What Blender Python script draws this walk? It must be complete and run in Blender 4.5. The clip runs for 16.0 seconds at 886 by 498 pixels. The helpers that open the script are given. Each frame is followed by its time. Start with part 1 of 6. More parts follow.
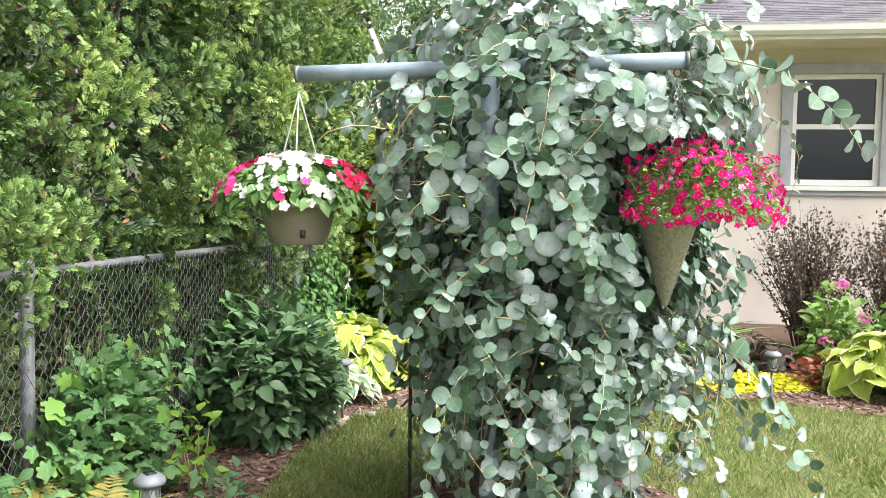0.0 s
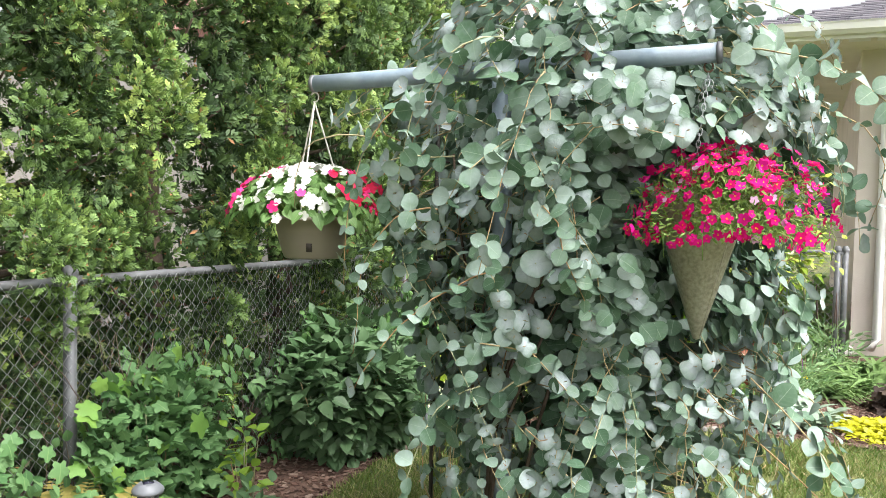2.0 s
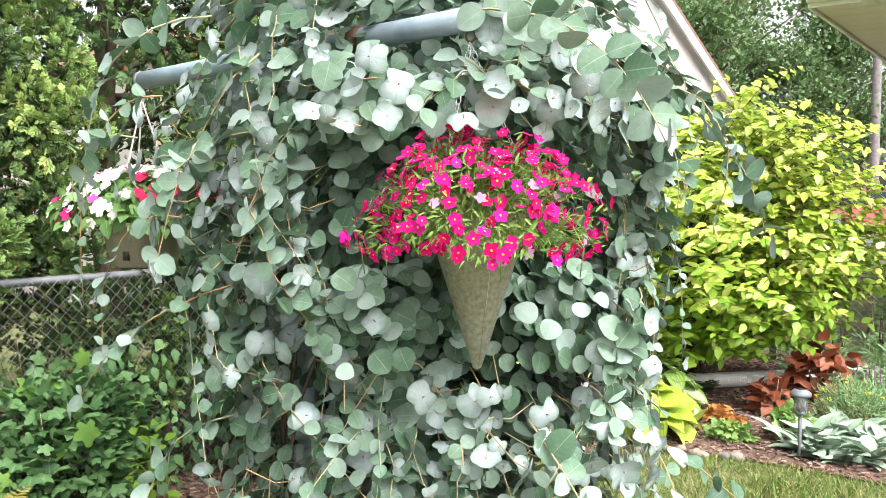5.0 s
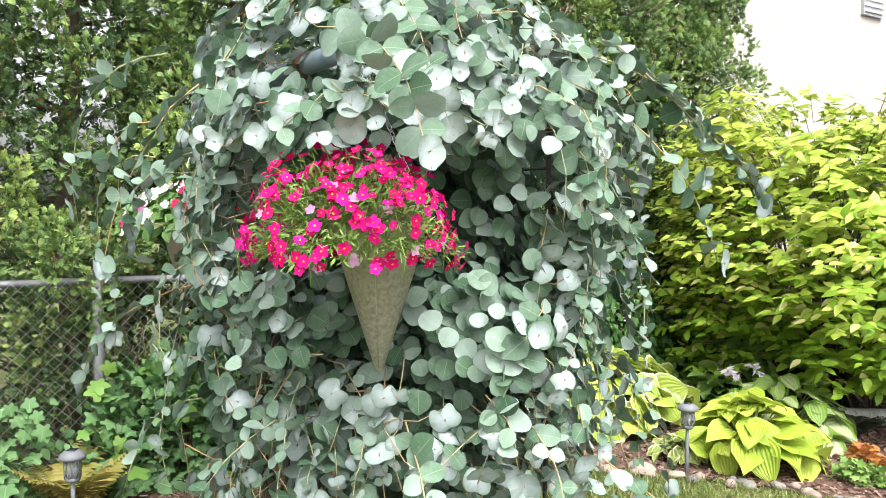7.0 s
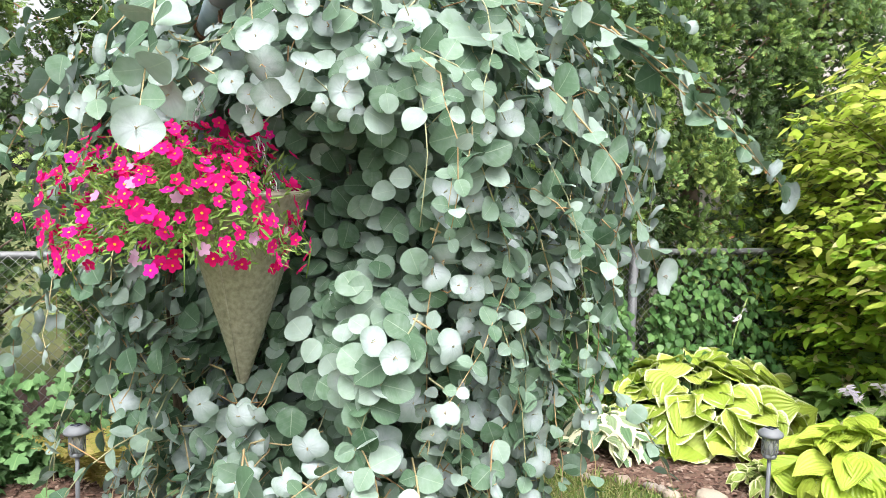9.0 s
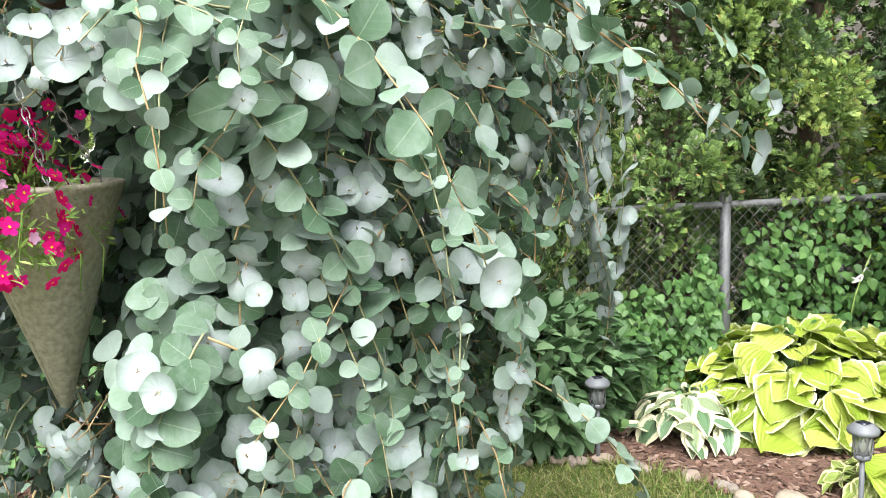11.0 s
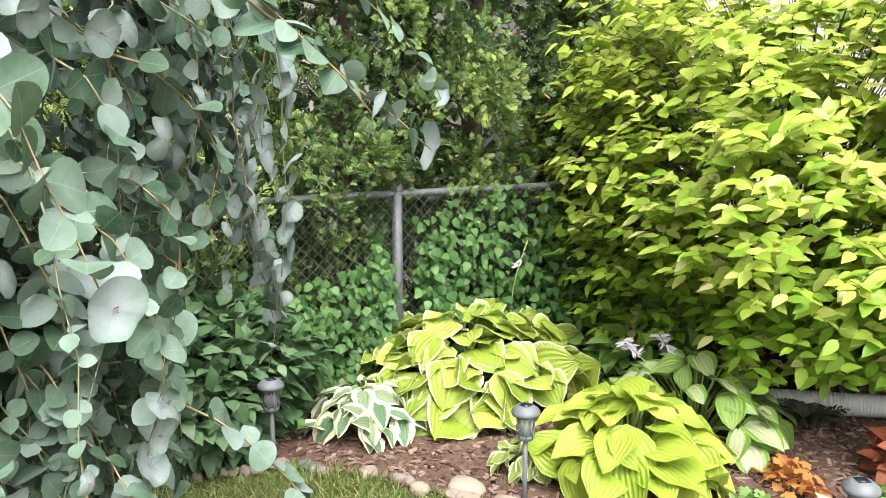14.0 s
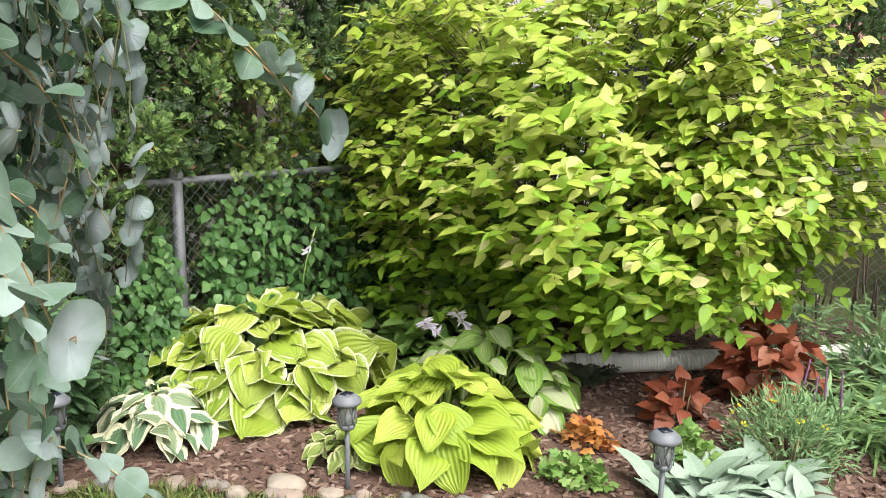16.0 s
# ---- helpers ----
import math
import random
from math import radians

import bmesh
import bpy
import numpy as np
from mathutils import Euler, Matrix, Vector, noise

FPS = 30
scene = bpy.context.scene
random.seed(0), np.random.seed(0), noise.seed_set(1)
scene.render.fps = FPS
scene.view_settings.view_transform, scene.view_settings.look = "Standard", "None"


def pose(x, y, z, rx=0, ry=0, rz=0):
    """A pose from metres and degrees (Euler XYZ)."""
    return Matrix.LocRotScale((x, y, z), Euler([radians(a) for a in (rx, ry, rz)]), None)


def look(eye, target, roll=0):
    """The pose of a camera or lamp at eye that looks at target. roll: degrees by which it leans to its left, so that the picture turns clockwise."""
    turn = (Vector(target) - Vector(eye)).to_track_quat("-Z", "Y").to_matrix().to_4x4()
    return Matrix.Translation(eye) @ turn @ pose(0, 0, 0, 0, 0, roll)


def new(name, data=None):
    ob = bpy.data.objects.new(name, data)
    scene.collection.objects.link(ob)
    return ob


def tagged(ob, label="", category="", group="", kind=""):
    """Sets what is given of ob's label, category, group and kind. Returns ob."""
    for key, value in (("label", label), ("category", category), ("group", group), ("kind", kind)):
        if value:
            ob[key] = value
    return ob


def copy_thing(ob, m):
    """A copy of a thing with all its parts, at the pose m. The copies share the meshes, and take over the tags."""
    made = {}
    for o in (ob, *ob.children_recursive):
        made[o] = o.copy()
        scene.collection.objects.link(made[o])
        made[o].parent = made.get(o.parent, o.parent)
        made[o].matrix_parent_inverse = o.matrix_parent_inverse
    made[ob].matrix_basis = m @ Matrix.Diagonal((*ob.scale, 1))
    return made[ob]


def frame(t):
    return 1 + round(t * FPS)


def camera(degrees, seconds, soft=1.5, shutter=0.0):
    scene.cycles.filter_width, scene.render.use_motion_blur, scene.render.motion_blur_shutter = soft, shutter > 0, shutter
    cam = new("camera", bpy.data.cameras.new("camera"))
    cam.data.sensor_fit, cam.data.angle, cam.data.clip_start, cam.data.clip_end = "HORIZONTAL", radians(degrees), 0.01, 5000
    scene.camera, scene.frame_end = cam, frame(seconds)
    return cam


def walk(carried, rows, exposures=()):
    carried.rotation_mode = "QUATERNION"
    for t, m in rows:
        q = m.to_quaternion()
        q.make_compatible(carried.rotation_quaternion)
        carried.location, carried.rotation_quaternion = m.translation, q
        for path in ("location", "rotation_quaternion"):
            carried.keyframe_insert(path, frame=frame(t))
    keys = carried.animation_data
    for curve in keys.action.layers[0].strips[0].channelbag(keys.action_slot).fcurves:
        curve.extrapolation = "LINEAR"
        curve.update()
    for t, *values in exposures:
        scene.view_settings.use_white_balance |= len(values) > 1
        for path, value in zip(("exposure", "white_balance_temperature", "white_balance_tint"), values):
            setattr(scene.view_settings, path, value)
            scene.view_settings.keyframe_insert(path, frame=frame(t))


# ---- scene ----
cam = camera(56.0, 16.0, soft=0.6)
PATH = [
    (0, (0.133, 0.259, 1.493), (0.065, 2.254, 1.37), 0.8),
    (0.5, (0.264, 0.319, 1.476), (0.166, 2.313, 1.357), 0.8),
    (1, (0.466, 0.439, 1.504), (0.285, 2.428, 1.391), 1.2),
    (1.2, (0.564, 0.475, 1.506), (0.27, 2.45, 1.398), 1.0),
    (1.5, (0.694, 0.543, 1.496), (0.211, 2.482, 1.404), 1.1),
    (2, (0.895, 0.634, 1.498), (0.322, 2.548, 1.404), 1.2),
    (2.5, (1.09, 0.828, 1.511), (0.531, 2.746, 1.416), 1.8),
    (3, (1.253, 1.006, 1.502), (0.698, 2.925, 1.422), 1.5),
    (3.5, (1.471, 1.188, 1.52), (0.768, 3.058, 1.434), 1.2),
    (4, (1.567, 1.354, 1.526), (0.807, 3.2, 1.408), 1.0),
    (4.5, (1.753, 1.482, 1.532), (0.884, 3.278, 1.403), 0.2),
    (5, (2.022, 1.564, 1.558), (1.013, 3.286, 1.432), 0.0),
    (5.2, (2.102, 1.615, 1.546), (1.085, 3.332, 1.421), 0.0),
    (7.3, (3.001, 2.3, 1.573), (1.426, 3.531, 1.525), -0.3),
    (7.5, (3.016, 2.404, 1.597), (1.431, 3.622, 1.624), -0.7),
    (8, (3.04, 2.677, 1.629), (1.414, 3.838, 1.732), 0.1),
    (8.2, (3.062, 2.778, 1.613), (1.402, 3.893, 1.653), 0.6),
    (10.3, (2.936, 3.664, 1.616), (1.041, 4.232, 1.319), -2.4),
    (10.5, (2.918, 3.748, 1.608), (1.007, 4.26, 1.315), -2.8),
    (11, (2.866, 4.036, 1.657), (0.946, 4.515, 1.361), -2.4),
    (11.5, (2.792, 4.154, 1.667), (0.886, 4.683, 1.372), -1.8),
    (12, (2.744, 4.184, 1.663), (0.887, 4.863, 1.361), -1.2),
    (12.5, (2.731, 4.188, 1.666), (0.927, 4.995, 1.357), -0.7),
    (13, (2.718, 4.192, 1.664), (0.965, 5.098, 1.341), -0.6),
    (13.5, (2.663, 4.204, 1.663), (0.983, 5.235, 1.326), -0.6),
    (14, (2.658, 4.181, 1.656), (1.065, 5.338, 1.307), -0.1),
    (14.5, (2.682, 4.129, 1.655), (1.142, 5.349, 1.282), 0.4),
    (15, (2.613, 4.096, 1.659), (1.163, 5.418, 1.272), 1.2),
    (15.5, (2.467, 4.055, 1.665), (1.216, 5.568, 1.284), 0.8),
    (16, (2.38, 3.989, 1.666), (1.245, 5.589, 1.275), 0.7),
]
walk(cam, [(t, look(eye, target, roll)) for t, eye, target, roll in PATH],
     exposures=[(0, 1.8), (0.5, 1.84), (1, 1.52), (1.5, 1.48), (2, 1.54), (2.5, 1.6), (3, 1.44), (3.5, 1.44), (4, 1.7), (5, 1.74), (8, 1.46), (11, 1.56), (13, 1.57), (14, 1.46), (15, 1.29), (16, 1.14)])

# ---- world, sun ----
world = bpy.data.worlds.new("overcast")
scene.world = world
world.use_nodes = True
wn = world.node_tree
sky = wn.nodes.new("ShaderNodeTexSky")
sky.sky_type = "NISHITA"
sky.sun_disc = False
sky.sun_elevation, sky.sun_rotation = radians(50), radians(120)
sky.air_density, sky.dust_density, sky.ozone_density = 1.0, 6.0, 0.6
veil = wn.nodes.new("ShaderNodeHueSaturation")
veil.inputs["Saturation"].default_value = 0.15
wn.links.new(sky.outputs[0], veil.inputs["Color"])
wn.links.new(veil.outputs[0], wn.nodes["Background"].inputs[0])
wn.nodes["Background"].inputs[1].default_value = 0.122
sun = new("sun", bpy.data.lights.new("sun", "SUN"))
sun.data.energy, sun.data.angle, sun.data.color = 1.9, radians(45), (1.0, 0.97, 0.92)
sun.matrix_world = look((3.3, -0.8, 6.1), (0, 0, 0))

# ---- materials ----
MATS = {}


def nodes_of(name):
    m = bpy.data.materials.new(name)
    m.use_nodes = True
    nt = m.node_tree
    return m, nt, nt.nodes["Principled BSDF"], nt.nodes["Material Output"]


def ramp(nt, fac, cols, lo=0.0, hi=1.0):
    r = nt.nodes.new("ShaderNodeValToRGB")
    el = r.color_ramp.elements
    n = len(cols)
    while len(el) < n:
        el.new(0.5)
    for i, c in enumerate(cols):
        el[i].position = lo + (hi - lo) * i / max(1, n - 1)
        el[i].color = (*c, 1)
    nt.links.new(fac, r.inputs[0])
    return r.outputs[0]


def mathn(nt, op, a, b=None):
    m = nt.nodes.new("ShaderNodeMath")
    m.operation = op
    for i, v in enumerate((a, b)):
        if v is None:
            continue
        if isinstance(v, (int, float)):
            m.inputs[i].default_value = v
        else:
            nt.links.new(v, m.inputs[i])
    return m.outputs[0]


def mixc(nt, fac, a, b, mode="MIX"):
    m = nt.nodes.new("ShaderNodeMix")
    m.data_type, m.blend_type = "RGBA", mode
    for i, v in ((0, fac), (6, a), (7, b)):
        if isinstance(v, (int, float)):
            m.inputs[i].default_value = v
        elif isinstance(v, tuple):
            m.inputs[i].default_value = (*v, 1)
        else:
            nt.links.new(v, m.inputs[i])
    return m.outputs[2]


def noise_of(nt, scale, detail=4, coord="Object"):
    tc = nt.nodes.new("ShaderNodeTexCoord")
    n = nt.nodes.new("ShaderNodeTexNoise")
    n.inputs["Scale"].default_value, n.inputs["Detail"].default_value = scale, detail
    nt.links.new(tc.outputs[coord], n.inputs["Vector"])
    return n.outputs[0]


def bump(nt, bsdf, height, strength=0.3, dist=0.01):
    b = nt.nodes.new("ShaderNodeBump")
    b.inputs["Strength"].default_value, b.inputs["Distance"].default_value = strength, dist
    nt.links.new(height, b.inputs["Height"])
    nt.links.new(b.outputs[0], bsdf.inputs["Normal"])


def leafmat(name, cols, rough=0.5, trans=0.3, margin=None, medge=0.8, veins=0, midrib=None, each=False, dry=None):
    """Leaf: colour varies leaf by leaf and in soft blotches; veins and a pale margin follow the blade; light passes through."""
    m, nt, b, out = nodes_of(name)
    if each:
        rnd = nt.nodes.new("ShaderNodeObjectInfo").outputs["Random"]
    else:
        rnd = nt.nodes.new("ShaderNodeNewGeometry").outputs["Random Per Island"]
    col = ramp(nt, rnd, cols)
    blot = noise_of(nt, 22.0, 5)
    col = mixc(nt, mathn(nt, "MULTIPLY", blot, 0.45), col, tuple(0.62 * v for v in cols[0]))
    uv = nt.nodes.new("ShaderNodeTexCoord").outputs["UV"]
    sep = nt.nodes.new("ShaderNodeSeparateXYZ")
    nt.links.new(uv, sep.inputs[0])
    off = mathn(nt, "MULTIPLY", mathn(nt, "ABSOLUTE", mathn(nt, "SUBTRACT", sep.outputs[0], 0.5)), 2.0)
    if midrib:
        line = mathn(nt, "LESS_THAN", off, 0.045)
        col = mixc(nt, mathn(nt, "MULTIPLY", line, 0.4), col, midrib)
    if veins:
        w = mathn(nt, "SINE", mathn(nt, "MULTIPLY", sep.outputs[0], veins * 6.283))
        col = mixc(nt, mathn(nt, "MULTIPLY", mathn(nt, "ADD", mathn(nt, "MULTIPLY", w, 0.5), 0.5), 0.09), col, tuple(0.55 * v for v in cols[0]))
        bump(nt, b, w, 0.4, 0.005)
    else:
        bump(nt, b, blot, 0.25, 0.004)
    if margin:
        wob = mathn(nt, "ADD", off, mathn(nt, "MULTIPLY", mathn(nt, "SUBTRACT", noise_of(nt, 45.0, 2), 0.5), 0.5))
        col = mixc(nt, mathn(nt, "GREATER_THAN", wob, medge), col, margin)
    if dry:
        spot = mathn(nt, "GREATER_THAN", noise_of(nt, 9.0, 3), 0.69)
        col = mixc(nt, mathn(nt, "MULTIPLY", spot, 0.7), col, dry)
    nt.links.new(col, b.inputs["Base Color"])
    b.inputs["Roughness"].default_value = rough
    b.inputs["Specular IOR Level"].default_value = 0.35
    tr = nt.nodes.new("ShaderNodeBsdfTranslucent")
    nt.links.new(col, tr.inputs[0])
    mx = nt.nodes.new("ShaderNodeMixShader")
    mx.inputs[0].default_value = trans
    nt.links.new(b.outputs[0], mx.inputs[1])
    nt.links.new(tr.outputs[0], mx.inputs[2])
    nt.links.new(mx.outputs[0], out.inputs[0])
    return m


def plainmat(name, cols, rough=0.6, metal=0.0, scale=8.0, bscale=60.0, bstr=0.2, each=False, island=False):
    """Solid surface with stains at one scale and grain at another."""
    m, nt, b, out = nodes_of(name)
    if each or island:
        r = nt.nodes.new("ShaderNodeObjectInfo").outputs["Random"] if each else nt.nodes.new("ShaderNodeNewGeometry").outputs["Random Per Island"]
        col = ramp(nt, r, cols)
        col = mixc(nt, mathn(nt, "MULTIPLY", noise_of(nt, scale, 6), 0.4), col, tuple(0.6 * v for v in cols[0]))
    else:
        col = ramp(nt, noise_of(nt, scale, 6), cols, 0.3, 0.7)
    nt.links.new(col, b.inputs["Base Color"])
    b.inputs["Roughness"].default_value, b.inputs["Metallic"].default_value = rough, metal
    bump(nt, b, noise_of(nt, bscale, 4), bstr, 0.004)
    return m


def waxmat(name, greens, bloom, amount, radial, each=False):
    """Waxy honeysuckle leaf: green blade, pale veins and a whitish bloom that is thickest at the middle of a disc."""
    m, nt, b, out = nodes_of(name)
    rnd = nt.nodes.new("ShaderNodeObjectInfo").outputs["Random"] if each else nt.nodes.new("ShaderNodeNewGeometry").outputs["Random Per Island"]
    col = ramp(nt, rnd, greens)
    sep = nt.nodes.new("ShaderNodeSeparateXYZ")
    nt.links.new(nt.nodes.new("ShaderNodeTexCoord").outputs["UV"], sep.inputs[0])
    du = mathn(nt, "SUBTRACT", sep.outputs[0], 0.5)
    off = mathn(nt, "MULTIPLY", mathn(nt, "ABSOLUTE", du), 2.0)
    fine = noise_of(nt, 55.0, 6, "Object")
    soft = noise_of(nt, 1.6 if each else 22.0, 4, "Object")
    if radial:
        dv = mathn(nt, "SUBTRACT", sep.outputs[1], 0.5)
        rad = mathn(nt, "MULTIPLY", mathn(nt, "SQRT", mathn(nt, "ADD", mathn(nt, "MULTIPLY", du, du), mathn(nt, "MULTIPLY", dv, dv))), 2.0)
        ang = mathn(nt, "ARCTAN2", dv, du)
        vein = mathn(nt, "SINE", mathn(nt, "ADD", mathn(nt, "MULTIPLY", ang, 13.0), mathn(nt, "MULTIPLY", soft, 7.0)))
        fac = mathn(nt, "SUBTRACT", 1.25 * amount, mathn(nt, "MULTIPLY", mathn(nt, "POWER", rad, 2.2), 0.55))
    else:
        vein = mathn(nt, "SINE", mathn(nt, "ADD", mathn(nt, "MULTIPLY", sep.outputs[1], 34.0), mathn(nt, "MULTIPLY", off, -9.0)))
        fac = mathn(nt, "MULTIPLY", mathn(nt, "POWER", rnd, 2.0), amount)
    lines = mathn(nt, "MULTIPLY", mathn(nt, "POWER", mathn(nt, "MAXIMUM", vein, 0.0), 8.0), 0.07 if radial else 0.035)
    fac = mathn(nt, "ADD", fac, mathn(nt, "MULTIPLY", mathn(nt, "SUBTRACT", soft, 0.5), 1.0 if radial else 0.7))
    fac = mathn(nt, "ADD", fac, mathn(nt, "MULTIPLY", mathn(nt, "SUBTRACT", fine, 0.5), 0.22))
    fac = mathn(nt, "MINIMUM", mathn(nt, "MAXIMUM", fac, 0.0), 0.92)
    col = mixc(nt, fac, col, bloom)
    col = mixc(nt, lines, col, (0.5, 0.6, 0.48))
    if not radial:
        col = mixc(nt, mathn(nt, "MULTIPLY", mathn(nt, "LESS_THAN", off, 0.035), 0.28), col, (0.38, 0.46, 0.36))
    nt.links.new(col, b.inputs["Base Color"])
    b.inputs["Roughness"].default_value, b.inputs["Specular IOR Level"].default_value = 0.55, 0.35
    bump(nt, b, mathn(nt, "ADD", mathn(nt, "MULTIPLY", vein, 0.2 if radial else 0.05), fine), 0.3, 0.003)
    tr = nt.nodes.new("ShaderNodeBsdfTranslucent")
    nt.links.new(col, tr.inputs[0])
    mx = nt.nodes.new("ShaderNodeMixShader")
    mx.inputs[0].default_value = 0.13
    nt.links.new(b.outputs[0], mx.inputs[1])
    nt.links.new(tr.outputs[0], mx.inputs[2])
    nt.links.new(mx.outputs[0], out.inputs[0])
    return m


GREENS = [(0.052, 0.108, 0.06), (0.092, 0.168, 0.1), (0.13, 0.215, 0.14), (0.178, 0.268, 0.19)]
BLOOM = (0.425, 0.485, 0.515)
M_vine = waxmat("vine_leaf", GREENS, BLOOM, 0.38, False)
M_disc = waxmat("silver_disc", GREENS[1:], BLOOM, 0.7, True)
M_disc_each = waxmat("silver_disc_single", GREENS[1:], BLOOM, 0.7, True, True)
M_stem = plainmat("vine_stem", [(0.36, 0.2, 0.09), (0.42, 0.36, 0.2), (0.25, 0.33, 0.2)], 0.6, island=True)
M_wood = plainmat("bark", [(0.06, 0.045, 0.032), (0.14, 0.1, 0.075)], 0.9, scale=14, bscale=30, bstr=0.8)
M_pole = plainmat("blue_grey_paint", [(0.2, 0.27, 0.34), (0.29, 0.36, 0.43), (0.24, 0.3, 0.36)], 0.45, scale=9, bscale=80, bstr=0.25)
M_rust = plainmat("rust", [(0.1, 0.05, 0.03), (0.2, 0.1, 0.06)], 0.8)
M_galv = plainmat("galvanised", [(0.13, 0.135, 0.145), (0.2, 0.205, 0.22)], 0.6, 0.4, scale=12)
M_wire = plainmat("fence_wire", [(0.22, 0.23, 0.24), (0.34, 0.35, 0.36)], 0.5, 0.6)
M_black = plainmat("black_metal", [(0.02, 0.017, 0.015), (0.05, 0.04, 0.035)], 0.6)
M_pot = plainmat("taupe_plastic", [(0.23, 0.2, 0.165), (0.27, 0.235, 0.195)], 0.45, bstr=0.05)
M_cone = plainmat("galvanised_cone", [(0.25, 0.235, 0.185), (0.35, 0.33, 0.265), (0.44, 0.415, 0.35)], 0.6, 0.15, scale=80, bscale=120, bstr=0.2)
M_cord = plainmat("pale_cord", [(0.5, 0.48, 0.42), (0.62, 0.6, 0.55)], 0.7)
M_chain = plainmat("chain_steel", [(0.5, 0.52, 0.54), (0.66, 0.68, 0.7)], 0.35, 0.8)
M_mulch = plainmat("mulch_ground", [(0.03, 0.018, 0.013), (0.13, 0.075, 0.055), (0.07, 0.04, 0.03)], 0.95, scale=45, bscale=45, bstr=1.0)
M_chip = plainmat("mulch_chip", [(0.06, 0.031, 0.023), (0.135, 0.073, 0.054), (0.22, 0.135, 0.104), (0.33, 0.245, 0.2)], 0.9, scale=40, bscale=90, bstr=0.5, island=True)
M_stone = plainmat("border_stone", [(0.14, 0.14, 0.14), (0.24, 0.22, 0.2), (0.36, 0.27, 0.22), (0.42, 0.36, 0.29)], 0.85, scale=10, bscale=50, bstr=0.5, each=True)
M_grassb = leafmat("grass_blade", [(0.1, 0.19, 0.035), (0.18, 0.26, 0.06), (0.3, 0.31, 0.115), (0.44, 0.39, 0.21)], 0.6, 0.3)
M_white = plainmat("white_paint", [(0.7, 0.7, 0.68), (0.8, 0.8, 0.79)], 0.45, scale=3, bscale=40, bstr=0.06)
M_soffit = plainmat("soffit_paint", [(0.68, 0.63, 0.53), (0.76, 0.71, 0.61)], 0.6, scale=2, bscale=40, bstr=0.1)
M_stucco = plainmat("stucco", [(0.56, 0.5, 0.45), (0.66, 0.6, 0.55)], 0.9, scale=2.5, bscale=90, bstr=0.5)
M_trim = plainmat("grey_trim", [(0.3, 0.31, 0.34), (0.38, 0.39, 0.42)], 0.5, bstr=0.08)
M_shinglei = plainmat("shingle_far", [(0.05, 0.048, 0.062), (0.105, 0.098, 0.12), (0.16, 0.148, 0.17)], 0.95, scale=30, bscale=160, bstr=0.6, island=True)
M_redroof = plainmat("red_roof", [(0.17, 0.085, 0.07), (0.25, 0.13, 0.105)], 0.95, scale=5, bscale=60, bstr=0.5)
M_cream = plainmat("cream_siding", [(0.66, 0.62, 0.54), (0.74, 0.7, 0.63)], 0.7, scale=2)
M_lampgrey = plainmat("lamp_grey", [(0.11, 0.12, 0.135), (0.17, 0.18, 0.2)], 0.5, bstr=0.1)
M_solar = plainmat("solar_cell", [(0.01, 0.012, 0.025), (0.03, 0.03, 0.05)], 0.2)
M_pipe = plainmat("white_pipe", [(0.68, 0.67, 0.63), (0.8, 0.79, 0.76)], 0.5, scale=6)

M_glass, nt_, b_, o_ = nodes_of("window_glass")
b_.inputs["Base Color"].default_value = (0.02, 0.025, 0.03, 1)
b_.inputs["Roughness"].default_value = 0.05
M_lens, nt_, b_, o_ = nodes_of("lamp_lens")
b_.inputs["Base Color"].default_value = (0.55, 0.57, 0.58, 1)
b_.inputs["Roughness"].default_value = 0.25
b_.inputs["Transmission Weight"].default_value = 0.6

# lawn: green and straw patches
M_lawn, nt_, b_, o_ = nodes_of("lawn")
_c = ramp(nt_, noise_of(nt_, 0.9, 6), [(0.06, 0.095, 0.024), (0.125, 0.145, 0.042), (0.2, 0.18, 0.08)], 0.35, 0.65)
_c = mixc(nt_, mathn(nt_, "MULTIPLY", noise_of(nt_, 60, 3), 0.6), _c, (0.05, 0.07, 0.02))
nt_.links.new(_c, b_.inputs["Base Color"])
b_.inputs["Roughness"].default_value = 0.95
bump(nt_, b_, noise_of(nt_, 90, 3), 0.8, 0.02)

# arborvitae: clump hue in u (dark end paints inner shade), new growth towards the tip in v
M_arb, nt_, b_, o_ = nodes_of("arborvitae_spray")
_uv = nt_.nodes.new("ShaderNodeTexCoord").outputs["UV"]
_s = nt_.nodes.new("ShaderNodeSeparateXYZ")
nt_.links.new(_uv, _s.inputs[0])
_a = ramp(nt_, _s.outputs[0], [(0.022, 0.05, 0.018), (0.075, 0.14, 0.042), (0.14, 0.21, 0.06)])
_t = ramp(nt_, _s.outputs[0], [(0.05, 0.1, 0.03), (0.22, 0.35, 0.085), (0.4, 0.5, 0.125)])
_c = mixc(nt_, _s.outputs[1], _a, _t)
_r = nt_.nodes.new("ShaderNodeNewGeometry").outputs["Random Per Island"]
_c = mixc(nt_, mathn(nt_, "GREATER_THAN", _r, 0.985), _c, (0.3, 0.15, 0.06))
nt_.links.new(_c, b_.inputs["Base Color"])
b_.inputs["Roughness"].default_value = 0.65
_tr = nt_.nodes.new("ShaderNodeBsdfTranslucent")
nt_.links.new(_c, _tr.inputs[0])
_mx = nt_.nodes.new("ShaderNodeMixShader")
_mx.inputs[0].default_value = 0.14
nt_.links.new(b_.outputs[0], _mx.inputs[1])
nt_.links.new(_tr.outputs[0], _mx.inputs[2])
nt_.links.new(_mx.outputs[0], o_.inputs[0])

